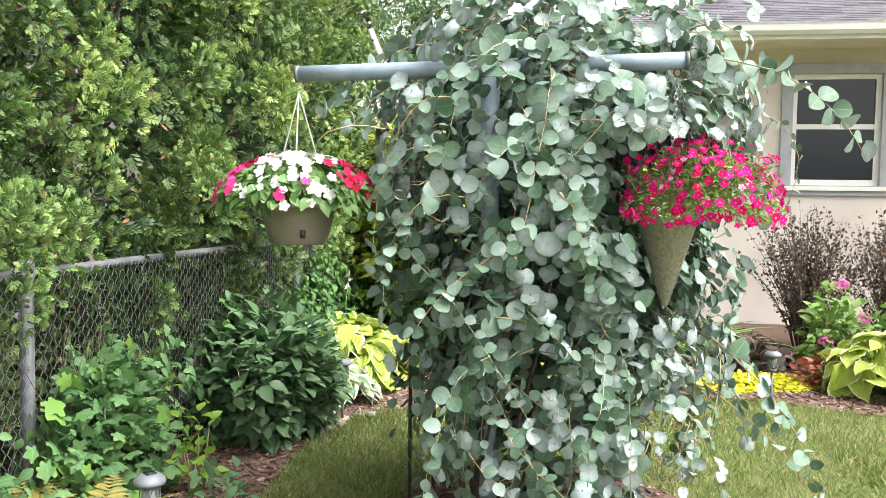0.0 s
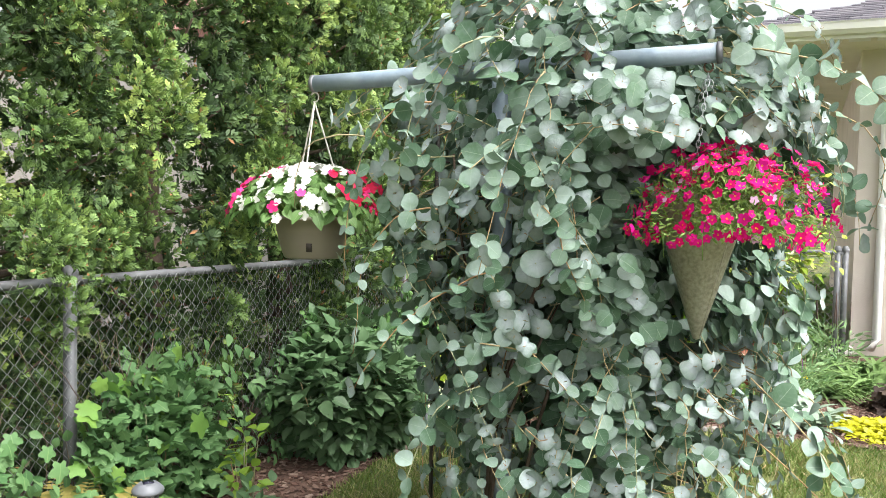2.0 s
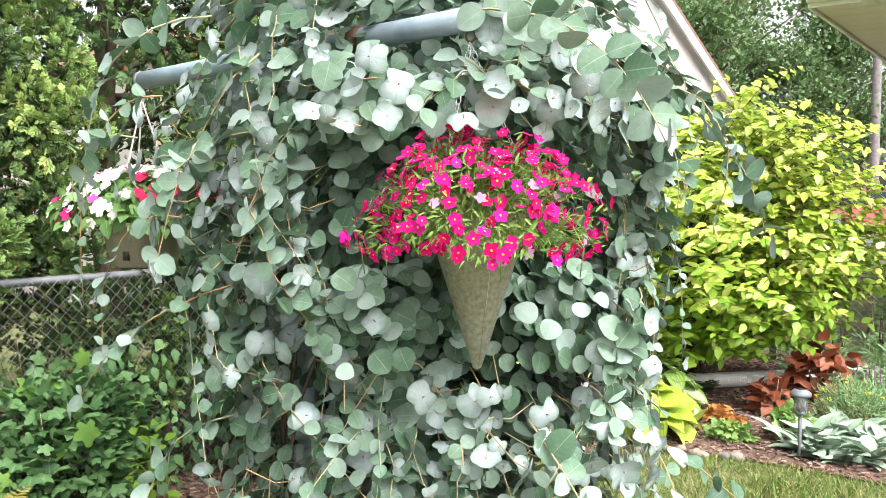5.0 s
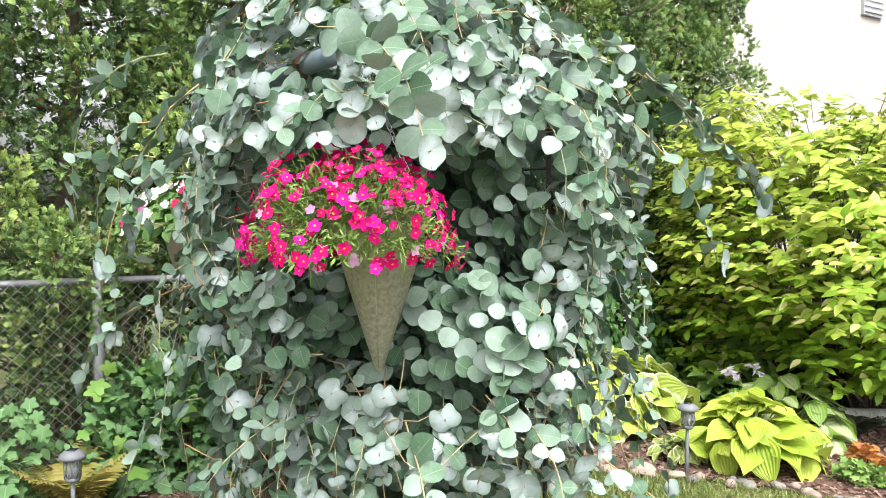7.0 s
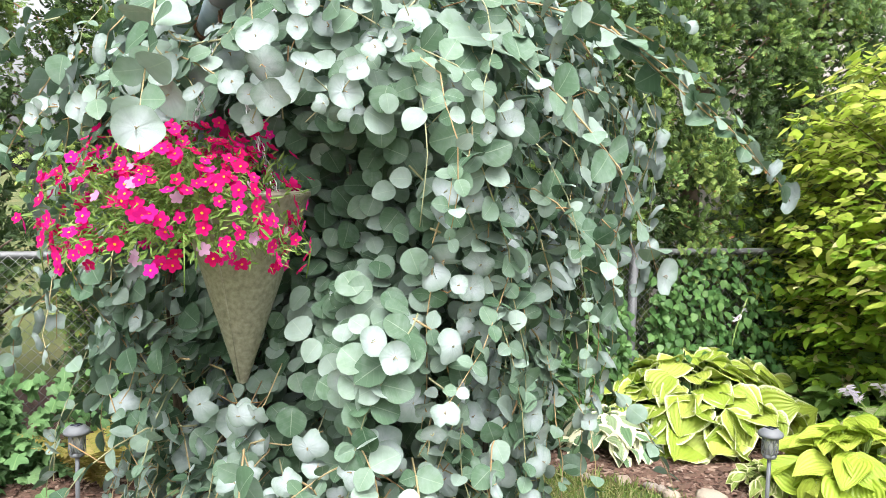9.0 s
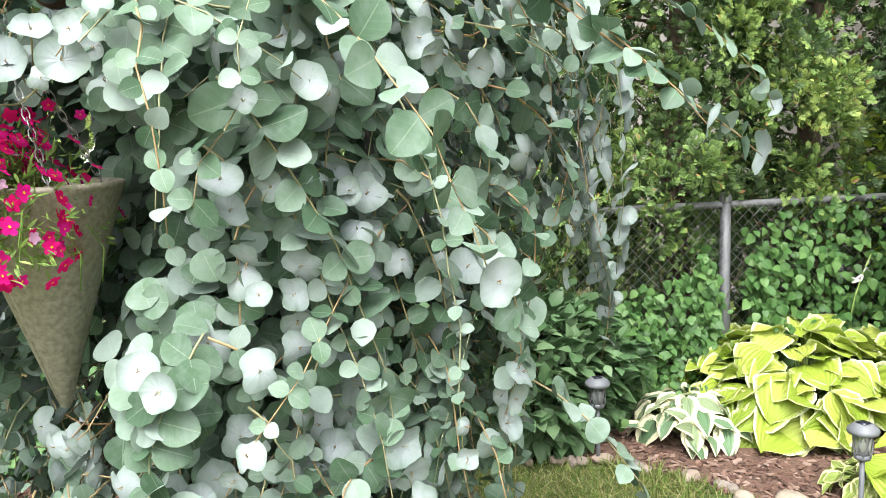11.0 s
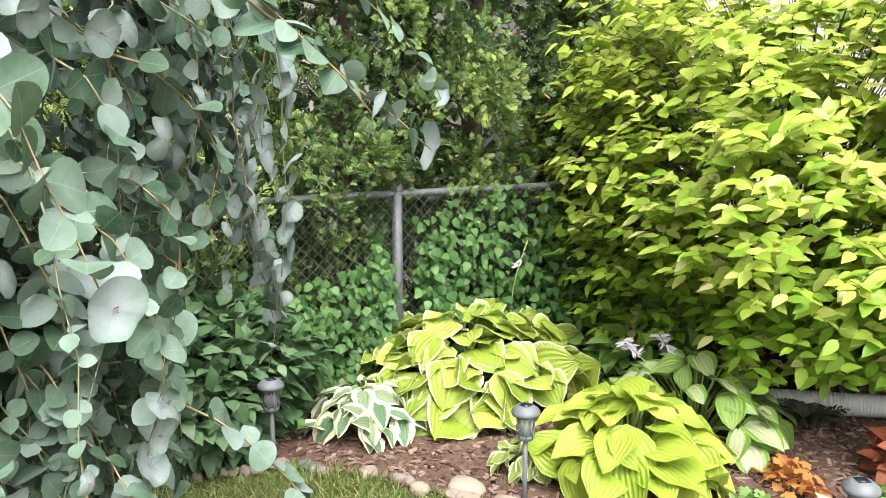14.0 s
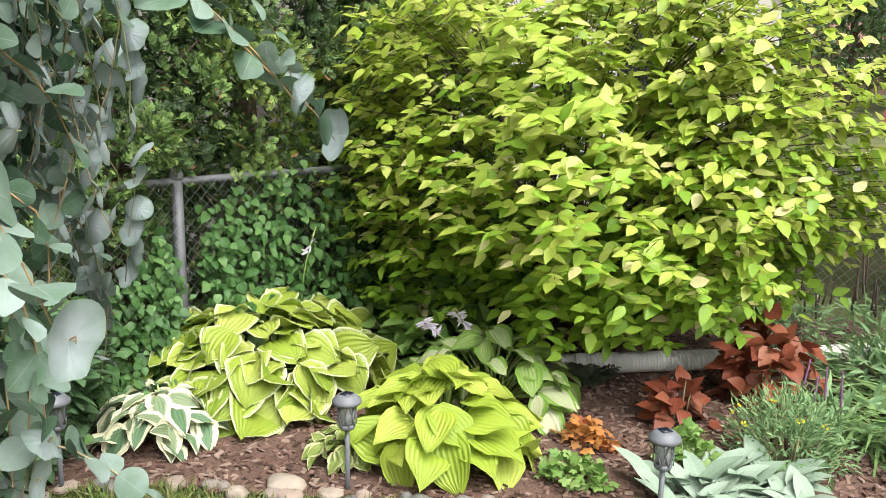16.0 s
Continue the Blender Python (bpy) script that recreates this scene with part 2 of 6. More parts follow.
# ---- building helpers ----
from mathutils.geometry import tessellate_polygon

rng = np.random.default_rng(7)


class Bag:
    """Collects many copies of small templates into one mesh."""

    def __init__(self):
        self.v, self.l, self.s, self.u, self.n = [], [], [], [], 0

    def add(self, T, M, U=None):
        tv, tf, tu = T
        tv, tu = np.asarray(tv, float), np.asarray(tu, float)
        K, nv = len(M), len(tv)
        if K == 0:
            return self
        V = np.einsum("kij,nj->kni", M[:, :, :3], tv) + M[:, None, :, 3]
        flat = np.concatenate([np.asarray(f) for f in tf])
        sizes = np.array([len(f) for f in tf])
        L = flat[None, :] + (self.n + np.arange(K) * nv)[:, None]
        uv = np.repeat(tu[None], K, 0).copy()
        if U is not None:
            uv[:, :, 0] = U[:, None]
        self.v.append(V.reshape(-1, 3)), self.l.append(L.ravel()), self.s.append(np.tile(sizes, K)), self.u.append(uv.reshape(-1, 2))
        self.n += K * nv
        return self

    def tube(self, P, r, k=5):
        P = np.asarray(P, float)
        n = len(P)
        r = np.broadcast_to(np.asarray(r, float), (n,))
        T = np.gradient(P, axis=0)
        T /= np.linalg.norm(T, axis=1, keepdims=True) + 1e-9
        ref = np.where(np.abs(T[:, 2:3]) > 0.9, np.array([[1.0, 0, 0]]), np.array([[0, 0, 1.0]]))
        A = np.cross(T, ref)
        A /= np.linalg.norm(A, axis=1, keepdims=True) + 1e-9
        B = np.cross(T, A)
        a = np.arange(k) * 2 * math.pi / k
        V = P[:, None] + r[:, None, None] * (np.cos(a)[None, :, None] * A[:, None] + np.sin(a)[None, :, None] * B[:, None])
        f = []
        for i in range(n - 1):
            for j in range(k):
                f.append((i * k + j, i * k + (j + 1) % k, (i + 1) * k + (j + 1) % k, (i + 1) * k + j))
        f.append(tuple(range(k))[::-1])
        f.append(tuple(range((n - 1) * k, n * k)))
        self.v.append(V.reshape(-1, 3))
        self.l.append(np.concatenate([np.array(q) for q in f]) + self.n)
        self.s.append(np.array([len(q) for q in f]))
        self.u.append(np.zeros((n * k, 2)))
        self.n += n * k
        return self

    def box(self, c, s, rz=0.0):
        x, y, z = (q / 2 for q in s)
        cs, sn = math.cos(rz), math.sin(rz)
        V = [(c[0] + a * x * cs - b * y * sn, c[1] + a * x * sn + b * y * cs, c[2] + d * z) for a in (-1, 1) for b in (-1, 1) for d in (-1, 1)]
        f = [(0, 1, 3, 2), (4, 6, 7, 5), (0, 4, 5, 1), (2, 3, 7, 6), (0, 2, 6, 4), (1, 5, 7, 3)]
        return self.raw(V, f)

    def raw(self, V, f, uv=None):
        V = np.asarray(V, float)
        self.v.append(V)
        self.l.append(np.concatenate([np.array(q) for q in f]) + self.n)
        self.s.append(np.array([len(q) for q in f]))
        self.u.append(np.zeros((len(V), 2)) if uv is None else np.asarray(uv, float))
        self.n += len(V)
        return self

    def lathe(self, prof, k=24, c=(0, 0, 0)):
        a = np.arange(k) * 2 * math.pi / k
        V = np.concatenate([np.stack([c[0] + r * np.cos(a), c[1] + r * np.sin(a), np.full(k, c[2] + z)], 1) for r, z in prof])
        f = [(i * k + j, i * k + (j + 1) % k, (i + 1) * k + (j + 1) % k, (i + 1) * k + j) for i in range(len(prof) - 1) for j in range(k)]
        return self.raw(V, f)

    def mesh(self, name, mat, smooth=True):
        me = bpy.data.meshes.new(name)
        V, L, S, U = np.concatenate(self.v), np.concatenate(self.l), np.concatenate(self.s), np.concatenate(self.u)
        me.vertices.add(len(V)), me.loops.add(len(L)), me.polygons.add(len(S))
        me.vertices.foreach_set("co", V.astype(np.float32).ravel())
        me.loops.foreach_set("vertex_index", L.astype(np.int32))
        start = np.concatenate([[0], np.cumsum(S)[:-1]])
        me.polygons.foreach_set("loop_start", start.astype(np.int32))
        me.polygons.foreach_set("use_smooth", np.full(len(S), smooth))
        me.uv_layers.new(name="UVMap").data.foreach_set("uv", U[L].astype(np.float32).ravel())
        me.materials.append(mat)
        me.update(calc_edges=True)
        return me


def part(name, bag, mat, parent=None, label="", kind="", smooth=True):
    me = bag.mesh(name, mat, smooth) if isinstance(bag, Bag) else bag
    ob = new(name, me)
    if parent:
        ob.parent = parent
    return tagged(ob, label=label, kind=kind)


def thing(name, label, category, at=(0, 0, 0), group="", kind=""):
    ob = new(name)
    ob.location = at
    ob.empty_display_size = 0.1
    return tagged(ob, label, category, group, kind)


def unit(a):
    a = np.asarray(a, float)
    return a / (np.linalg.norm(a, axis=-1, keepdims=True) + 1e-9)


def frames(P, D, N, S):
    """Poses (K,3,4): y along D, z near N, size S (a number each, or three)."""
    D = unit(D)
    X = unit(np.cross(D, N))
    Z = np.cross(X, D)
    S = np.asarray(S, float)
    if S.ndim < 2:
        S = np.repeat(np.broadcast_to(S, (len(P),))[:, None], 3, 1)
    return np.stack([X * S[:, :1], D * S[:, 1:2], Z * S[:, 2:], np.asarray(P, float)], axis=2)


def rand_dir(n, r=None):
    return unit((r or rng).normal(size=(n, 3)))


def mat4(m34):
    return Matrix([list(r) for r in m34] + [[0, 0, 0, 1]])


def leaf_grid(rows, widths, cols=3, droop=0.25, fold=0.15, wave=0.0, seed=0):
    """A blade of unit length along y with a folded midrib and a drooping tip."""
    r = np.random.default_rng(seed)
    v, u = [], []
    us = np.linspace(-1, 1, cols)
    for i, (t, w) in enumerate(zip(rows, widths)):
        for a in us:
            z = fold * w * abs(a) - droop * t * t + wave * r.normal() * 0.5 * (abs(a) > 0.3)
            v.append((a * w, t, z)), u.append((a * 0.5 + 0.5, t))
    f = [(i * cols + j, i * cols + j + 1, (i + 1) * cols + j + 1, (i + 1) * cols + j) for i in range(len(rows) - 1) for j in range(cols - 1)]
    return v, f, u


def fan_leaf(radii, cup=0.1, off=0.0, jit=0.0, seed=0):
    """A rounded blade as a fan of rim points about a centre; base at the origin when off is 1."""
    r = np.random.default_rng(seed)
    k = len(radii)
    v, u = [(0, off, 0)], [(0.5, 0.3)]
    for i, q in enumerate(radii):
        a = -math.pi / 2 + 2 * math.pi * i / k
        v.append((q * math.cos(a), off + q * math.sin(a), cup * q * q + jit * r.normal())), u.append((0.5 + 0.5 * math.cos(a) * 0.9, 0.5 + 0.5 * math.sin(a)))
    return v, [(0, i + 1, (i + 1) % k + 1) for i in range(k)], u


CHIP = ([(-0.3, 0.45, 0.06), (0, 0, 0), (0.3, 0.5, 0.06), (0, 1, -0.1)], [(0, 1, 3), (1, 2, 3)], [(0, 0.5), (0.5, 0), (1, 0.5), (0.5, 1)])
OVAL = leaf_grid([0, 0.18, 0.45, 0.75, 1], [0.06, 0.33, 0.46, 0.36, 0.05], 3, 0.12, 0.22)
POINTED = leaf_grid([0, 0.2, 0.45, 0.75, 1], [0.04, 0.25, 0.33, 0.2, 0.01], 3, 0.3, 0.25)
LANCE = leaf_grid([0, 0.3, 0.65, 1], [0.03, 0.11, 0.1, 0.005], 3, 0.2, 0.3)
HEART = leaf_grid([-0.12, 0.05, 0.35, 0.7, 1], [0.22, 0.42, 0.46, 0.26, 0.01], 3, 0.25, 0.2)
ROUND = leaf_grid([0, 0.06, 0.2, 0.42, 0.64, 0.82, 0.94, 1], [0.08, 0.28, 0.46, 0.55, 0.51, 0.38, 0.21, 0.05], 3, 0.16, 0.22)


def disc_leaf(radii, cup, crease, seed):
    """Two leaves grown together round the stem: a dished disc with a crease and a wavy, lobed rim."""
    r = np.random.default_rng(seed)
    k = len(radii)
    ph = r.uniform(0, 6.28, 3)
    v, u = [(0, 0, -0.02)], [(0.5, 0.5)]
    rings = (0.35, 0.72, 1.0)
    for s in rings:
        for i, q in enumerate(radii):
            a = 2 * math.pi * i / k
            m = s * (1 + (q - 1) * s)
            x, y = m * math.cos(a), m * math.sin(a)
            ruffle = 0.05 * math.sin(3 * a + ph[0]) + 0.035 * math.sin(5 * a + ph[1]) + 0.02 * math.sin(9 * a + ph[2])
            v.append((x, y, cup * m * m + crease * abs(y) * s + ruffle * s ** 2.5))
            u.append((0.5 + 0.5 * s * math.cos(a), 0.5 + 0.5 * s * math.sin(a)))
    f = [(0, i + 1, (i + 1) % k + 1) for i in range(k)]
    for n in range(len(rings) - 1):
        f += [(n * k + i + 1, (n + 1) * k + i + 1, (n + 1) * k + (i + 1) % k + 1, n * k + (i + 1) % k + 1) for i in range(k)]
    return v, f, u


def rim(k, notch, wave, ph, lobe=0.06):
    return [1 - notch * abs(math.cos(math.pi * 2 * i / k)) ** 9 + lobe * math.cos(4 * math.pi * 2 * i / k + ph) + wave * math.sin(5 * math.pi * 2 * i / k + ph) for i in range(k)]


DISC = disc_leaf(rim(26, 0.16, 0.03, 0), 0.16, 0.1, 3)
DISC2 = disc_leaf(rim(26, 0.32, 0.05, 2), -0.2, -0.12, 5)
DISC3 = disc_leaf(rim(26, 0.07, 0.03, 4, 0.1), 0.05, 0.22, 6)
_t = [0.5 - 0.5 * math.cos(math.pi * i / 10) for i in range(11)]
ROUND_FINE = leaf_grid(_t, [max(0.07 if i == 0 else 0.012, 0.48 * math.sin(math.pi * q ** 0.92) ** 0.54) for i, q in enumerate(_t)], 3, 0.16, 0.22, 0.012, 9)
_f = [2 * math.pi * i / 26 - math.pi for i in range(26)]
MAPLE = fan_leaf([(0.6 + 0.42 * abs(math.cos(2.5 * q)) ** 1.4) * (0.72 + 0.36 * math.cos(q / 2)) + 0.03 * (-1) ** i for i, q in enumerate(_f)], -0.22, 0.35, 0.025, 8)
PETAL5 = fan_leaf([0.68 + 0.34 * abs(math.cos(2.5 * math.pi * 2 * i / 20)) for i in range(20)], 0.22, 0, 0.03, 2)

# ---- layout ----
FD = unit([0.168, 1, 0])          # along the side fence
FN = np.array([FD[1], -FD[0], 0])  # from the fence into the garden
F0 = np.array([-1.735, 3.68, 0])    # a fence post


def fence_pt(s, d=0.0, z=0.0):
    return F0 + FD * s + FN * d + np.array([0, 0, z])


EDGE = [(-0.8, -3), (-0.85, 2), (-1.0, 2.8), (-0.92, 3.6), (-0.88, 4.4), (-0.84, 5.2), (-0.76, 5.5), (-0.62, 5.75), (-0.4, 5.92), (-0.07, 6.1), (0.31, 6.33),
        (0.7, 6.55), (1.1, 6.62), (1.5, 6.6), (2.0, 6.55), (2.4, 6.5), (2.75, 6.2), (3.2, 6.05), (4.5, 5.8), (8, 5.3)]


def in_poly(x, y, poly):
    c = np.zeros(np.shape(x), bool)
    j = len(poly) - 1
    for i in range(len(poly)):
        (xi, yi), (xj, yj) = poly[i], poly[j]
        c ^= ((yi > y) != (yj > y)) & (x < (xj - xi) * (y - yi) / (yj - yi + 1e-12) + xi)
        j = i
    return c


# last two corners reach behind the fence: dark ground added there for hedge shade
BED = EDGE + [(8, 10.2), (2.6, 10.75), (-0.8, 9.95), tuple(fence_pt(6.0, -1.9)[:2]), tuple(fence_pt(-6.5, -1.9)[:2])]
VC = np.array([0.52, 4.1])  # middle of the vine's foot


def in_bed(x, y):
    return in_poly(x, y, BED) | (((x - VC[0]) / 0.72) ** 2 + ((y - VC[1]) / 0.72) ** 2 < 1)


# ---- ground ----
def rise(x, y):
    return 0.015 * np.clip(y - 11.0, 0, 22) + 0.085 * np.clip(y - 33.0, 0, 12)


def build_ground():
    xs = np.concatenate([np.linspace(-400, -30, 8), np.linspace(-25, 25, 41), np.linspace(30, 400, 8)])
    ys = np.concatenate([np.linspace(-300, -25, 7), np.linspace(-20, 40, 49), np.linspace(45, 500, 9)])
    X, Y = np.meshgrid(xs, ys)
    V = np.stack([X.ravel(), Y.ravel(), rise(X, Y).ravel()], 1)
    n = len(xs)
    f = [(i * n + j, i * n + j + 1, (i + 1) * n + j + 1, (i + 1) * n + j) for i in range(len(ys) - 1) for j in range(n - 1)]
    g = part("ground", Bag().raw(V, f), M_lawn)
    tagged(g, "patchy green and straw coloured lawn", "lawn", kind="structure")
    ring = [(VC[0] + 0.72 * math.cos(a), VC[1] + 0.72 * math.sin(a)) for a in np.arange(28) * 2 * math.pi / 28]
    bed = Bag()
    for poly in (BED, ring):
        tris = tessellate_polygon([[Vector((x, y, 0)) for x, y in poly]])
        bed.raw([(x, y, 0.012) for x, y in poly], [tuple(t) for t in tris])
    me = bed.mesh("bed", M_mulch)
    tagged(new("garden_bed", me), "brown bark mulch bed along the fence, added behind it for hedge shade", "mulch", kind="structure")


build_ground()


# ---- chain link fences ----
def chain_fence(name, p0, d, length, posts, label):
    th = thing(name, label, "fence", tuple(p0))
    L = np.array
    H = 1.15
    part("top_rail", Bag().tube([L(d) * s + L([0, 0, H]) for s in np.linspace(0, length, 9)], 0.021, 8), M_galv, th)
    for s in posts:
        q = L(d) * s
        b = Bag().tube([q + L([0, 0, z]) for z in (-0.02, 0.6, 1.17)], 0.03, 10)
        b.lathe([(0.036, 1.165), (0.036, 1.19), (0.025, 1.215), (0.001, 1.222)], 10, tuple(q))
        part("post", b, M_galv, th)
    w = Bag()
    cell, zs = 0.066, np.arange(0.03, H + 0.02, 0.033)
    nrm = L([d[1], -d[0], 0])
    for k in range(int(length / cell)):
        z = zs
        off = np.where(np.arange(len(z)) % 2 == 0, 0, cell / 2) * (1 if k % 2 else 1)
        s0 = k * cell
        P = L(d)[None] * (s0 + off + rng.normal(0, 0.0012, len(z)))[:, None] + nrm[None] * (0.024 + np.where(np.arange(len(z)) % 2 == 0, 0.004, -0.004))[:, None]
        P[:, 2] = z
        w.tube(P, 0.0022, 3)
        P2 = L(d)[None] * (s0 + cell - off)[:, None] + nrm[None] * (0.024 - np.where(np.arange(len(z)) % 2 == 0, 0.004, -0.004))[:, None]
        P2[:, 2] = z
        w.tube(P2, 0.0022, 3)
    part("wire_mesh", w, M_wire, th, "woven diamond wire mesh", "stuff")
    return th


chain_fence("chain_link_fence", fence_pt(-6.1), FD, 12.3, (0, 3.05, 6.1, 9.15, 12.25), "grey galvanised chain link fence with leaves growing through it")
chain_fence("chain_link_fence", fence_pt(6.15), unit([1, 0.02, 0]), 3.12, (1.5, 3.02, 3.09), "grey galvanised chain link fence at the back of the bed")


# ---- arborvitae ----
def spray_template():
    """A flat feathery fan: a leading twig with short blunt side twigs."""
    v, f, u = [], [], []

    def blade(x0, y0, a, l, w, z):
        n = len(v)
        dx, dy = math.sin(a), math.cos(a)
        for t, k in ((0, 0), (0.62, -1), (1.0, 0.1), (0.58, 1)):
            yy = y0 + dy * l * t - k * dx * w
            v.append((x0 + dx * l * t + k * dy * w, yy, z - 0.22 * yy ** 2 + 0.03 * k))
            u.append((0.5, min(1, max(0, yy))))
        f.append((n, n + 1, n + 2, n + 3))

    blade(0, 0.0, 0.03, 1.0, 0.1, 0.0)
    for i, (y, l) in enumerate(((0.12, 0.5), (0.34, 0.5), (0.56, 0.38))):
        for sg in (-1, 1):
            blade(0.0, y + 0.05 * sg, sg * (0.95 - 0.12 * i), l, 0.1, 0.05 * (i % 2) - 0.03 * sg)
    return v, f, u


SPRAY = spray_template()


def arborvitae_meshes(seed, H, R, clumps, per):
    r = np.random.default_rng(seed)
    b = Bag()
    z = np.concatenate([r.uniform(0.4, 3.5, int(clumps * 0.87)), r.uniform(3.5, H * 0.97, clumps - int(clumps * 0.87))])
    front = r.uniform(size=clumps) < 0.86
    th = np.where(front, r.uniform(-1.75, 1.75, clumps), r.uniform(1.75, 4.5, clumps))
    k = np.clip((z - 0.95 - 0.22 * np.sin(4 * th + seed)) / 0.45, 0, 1)
    prof = (0.45 + 0.55 * k * k * (3 - 2 * k)) * (1 - (z / H) ** 1.9 * 0.85)
    lobe = 1 + 0.12 * np.sin(3 * th + 2.2 * z + seed) + 0.1 * np.sin(5 * th - 3.1 * z)
    rad = R * prof * lobe * r.uniform(0.7, 1.08, clumps)
    cen = np.stack([rad * np.cos(th), rad * np.sin(th), z], 1)
    # random hue per clump, darker the deeper it sits
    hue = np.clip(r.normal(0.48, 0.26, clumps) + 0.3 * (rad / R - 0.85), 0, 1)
    for c, t, h in zip(cen, th, hue):
        n = int(per * r.uniform(0.6, 1.4) * (0.5 if c[2] < 1.0 else 1.0))
        out = np.array([math.cos(t), math.sin(t), 0])
        w = unit(rand_dir(n, r) + out * 0.5 + np.array([0, 0, 0.25]))
        size = r.uniform(0.8, 1.35)
        P = c + w * (r.uniform(0.25, 1, n) ** 0.5)[:, None] * np.array([0.13, 0.13, 0.17]) * size
        D = unit(w + np.array([0, 0, 0.15]) + r.normal(size=(n, 3)) * 0.3)
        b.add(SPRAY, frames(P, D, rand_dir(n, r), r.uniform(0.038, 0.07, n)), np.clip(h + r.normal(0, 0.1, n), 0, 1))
    # close inner foliage, coloured dark to stand in for shade inside the crown
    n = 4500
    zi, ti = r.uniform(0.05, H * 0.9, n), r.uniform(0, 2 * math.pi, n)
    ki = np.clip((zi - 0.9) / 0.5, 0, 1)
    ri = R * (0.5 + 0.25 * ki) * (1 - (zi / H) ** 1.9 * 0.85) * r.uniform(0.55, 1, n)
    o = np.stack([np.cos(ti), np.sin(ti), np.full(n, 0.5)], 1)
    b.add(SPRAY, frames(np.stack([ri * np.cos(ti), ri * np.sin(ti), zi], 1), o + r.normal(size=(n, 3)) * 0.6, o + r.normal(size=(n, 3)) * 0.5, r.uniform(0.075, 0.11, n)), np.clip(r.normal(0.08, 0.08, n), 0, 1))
    t = Bag().tube([(0.03 * math.sin(3 * q), 0.03 * math.cos(2 * q), q) for q in np.linspace(-0.05, H * 0.9, 12)], np.linspace(0.09, 0.02, 12), 9)
    br = Bag()
    for i in range(46):
        zz, a = r.uniform(0.4, H * 0.7), r.uniform(0, 6.28)
        l = R * r.uniform(0.5, 0.85)
        br.tube([(l * s * math.cos(a), l * s * math.sin(a), zz + 0.35 * l * s * s) for s in np.linspace(0, 1, 5)], np.linspace(0.016, 0.005, 5), 4)
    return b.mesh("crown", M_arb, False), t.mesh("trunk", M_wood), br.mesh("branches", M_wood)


def build_arborvitae():
    kinds = [arborvitae_meshes(11, 5.4, 0.92, 150, 80), arborvitae_meshes(12, 5.0, 0.88, 150, 80), arborvitae_meshes(14, 5.2, 0.9, 150, 80)]
    rows = [(-2.55, 0.6), (-1.25, 0.5), (-0.05, 0.62), (1.0, 0.52), (2.0, 0.38), (2.95, 0.48), (3.9, 0.62), (4.95, 0.66)]
    for i, (s, d) in enumerate(rows):
        p = fence_pt(s, -d)
        th = thing("arborvitae", "tall dense green arborvitae leaning over the fence", "tree", group="arborvitae hedge row")
        th.matrix_basis = pose(p[0], p[1], 0, 0, 0, -7 + 22 * math.sin(3.7 * i))
        sc = 1.0 + 0.07 * math.sin(2.3 * i)
        th.scale = (sc, sc, 1.0 + 0.08 * math.cos(1.7 * i))
        c, t, br = kinds[i % 3]
        part("branch_mass", br, None, th, kind="stuff")
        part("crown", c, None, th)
        part("trunk", t, None, th)


build_arborvitae()

# ---- clothes pole and trellis ----
PL, PR = np.array([-0.6, 3.764, 2.0]), np.array([0.957, 3.578, 2.04])


def build_pole():
    th = thing("clothes_pole", "blue-grey painted steel T-shaped clothes pole overgrown by vine", "pole", (0.2, 3.67, 0))
    o = np.array([0.2, 3.67, 0])
    part("crossbar", Bag().tube([PL + (PR - PL) * s - o for s in np.linspace(0, 1, 7)], 0.034, 14), M_pole, th)
    part("post", Bag().tube([(0.02 - 0.01 * z, 0.12 - 0.06 * z, z) for z in (-0.02, 0.6, 1.2, 1.98)], 0.038, 14), M_pole, th)
    for p, s in ((PL, 1), (PR, -1)):
        q = p - o
        d = (PR - PL) / np.linalg.norm(PR - PL) * s
        part("end_cap", Bag().tube([q - d * 0.012, q + d * 0.004], 0.0365, 14), M_galv, th)
        part("eye_hook", Bag().tube([q + d * 0.03 + np.array([0.012 * math.sin(a) * 1.2, 0, -0.045 - 0.018 * math.cos(a)]) for a in np.linspace(-2.9, 2.9, 10)], 0.004, 5), M_rust, th)
    part("clamp", Bag().tube([PL + (PR - PL) * 0.7 - o, PL + (PR - PL) * 0.73 - o], 0.041, 14), M_rust, th)


build_pole()


def build_trellis():
    th = thing("garden_trellis", "thin black metal trellis inside the vine", "trellis", (0, 0, 0))
    for x, y in ((-0.13, 3.95), (-0.04, 4.35), (0.95, 4.35)):
        part("upright", Bag().tube([(x, y, z) for z in (0, 0.6, 1.2, 1.85)], 0.009, 6), M_black, th)
    for z in (0.5, 0.9, 1.3, 1.7):
        part("rung", Bag().tube([(-0.13, 3.95, z), (-0.085, 4.15, z), (-0.04, 4.35, z)], 0.006, 5), M_black, th)
        part("rung", Bag().tube([(-0.04, 4.35, z), (0.45, 4.36, z), (0.95, 4.35, z)], 0.006, 5), M_black, th)


build_trellis()

# ---- honeysuckle vine ----
CT = np.array([0.918, 3.64, 1.066])     # tip of the cone planter
BK = np.array([-0.6, 3.745, 1.42])       # middle of the hanging pot


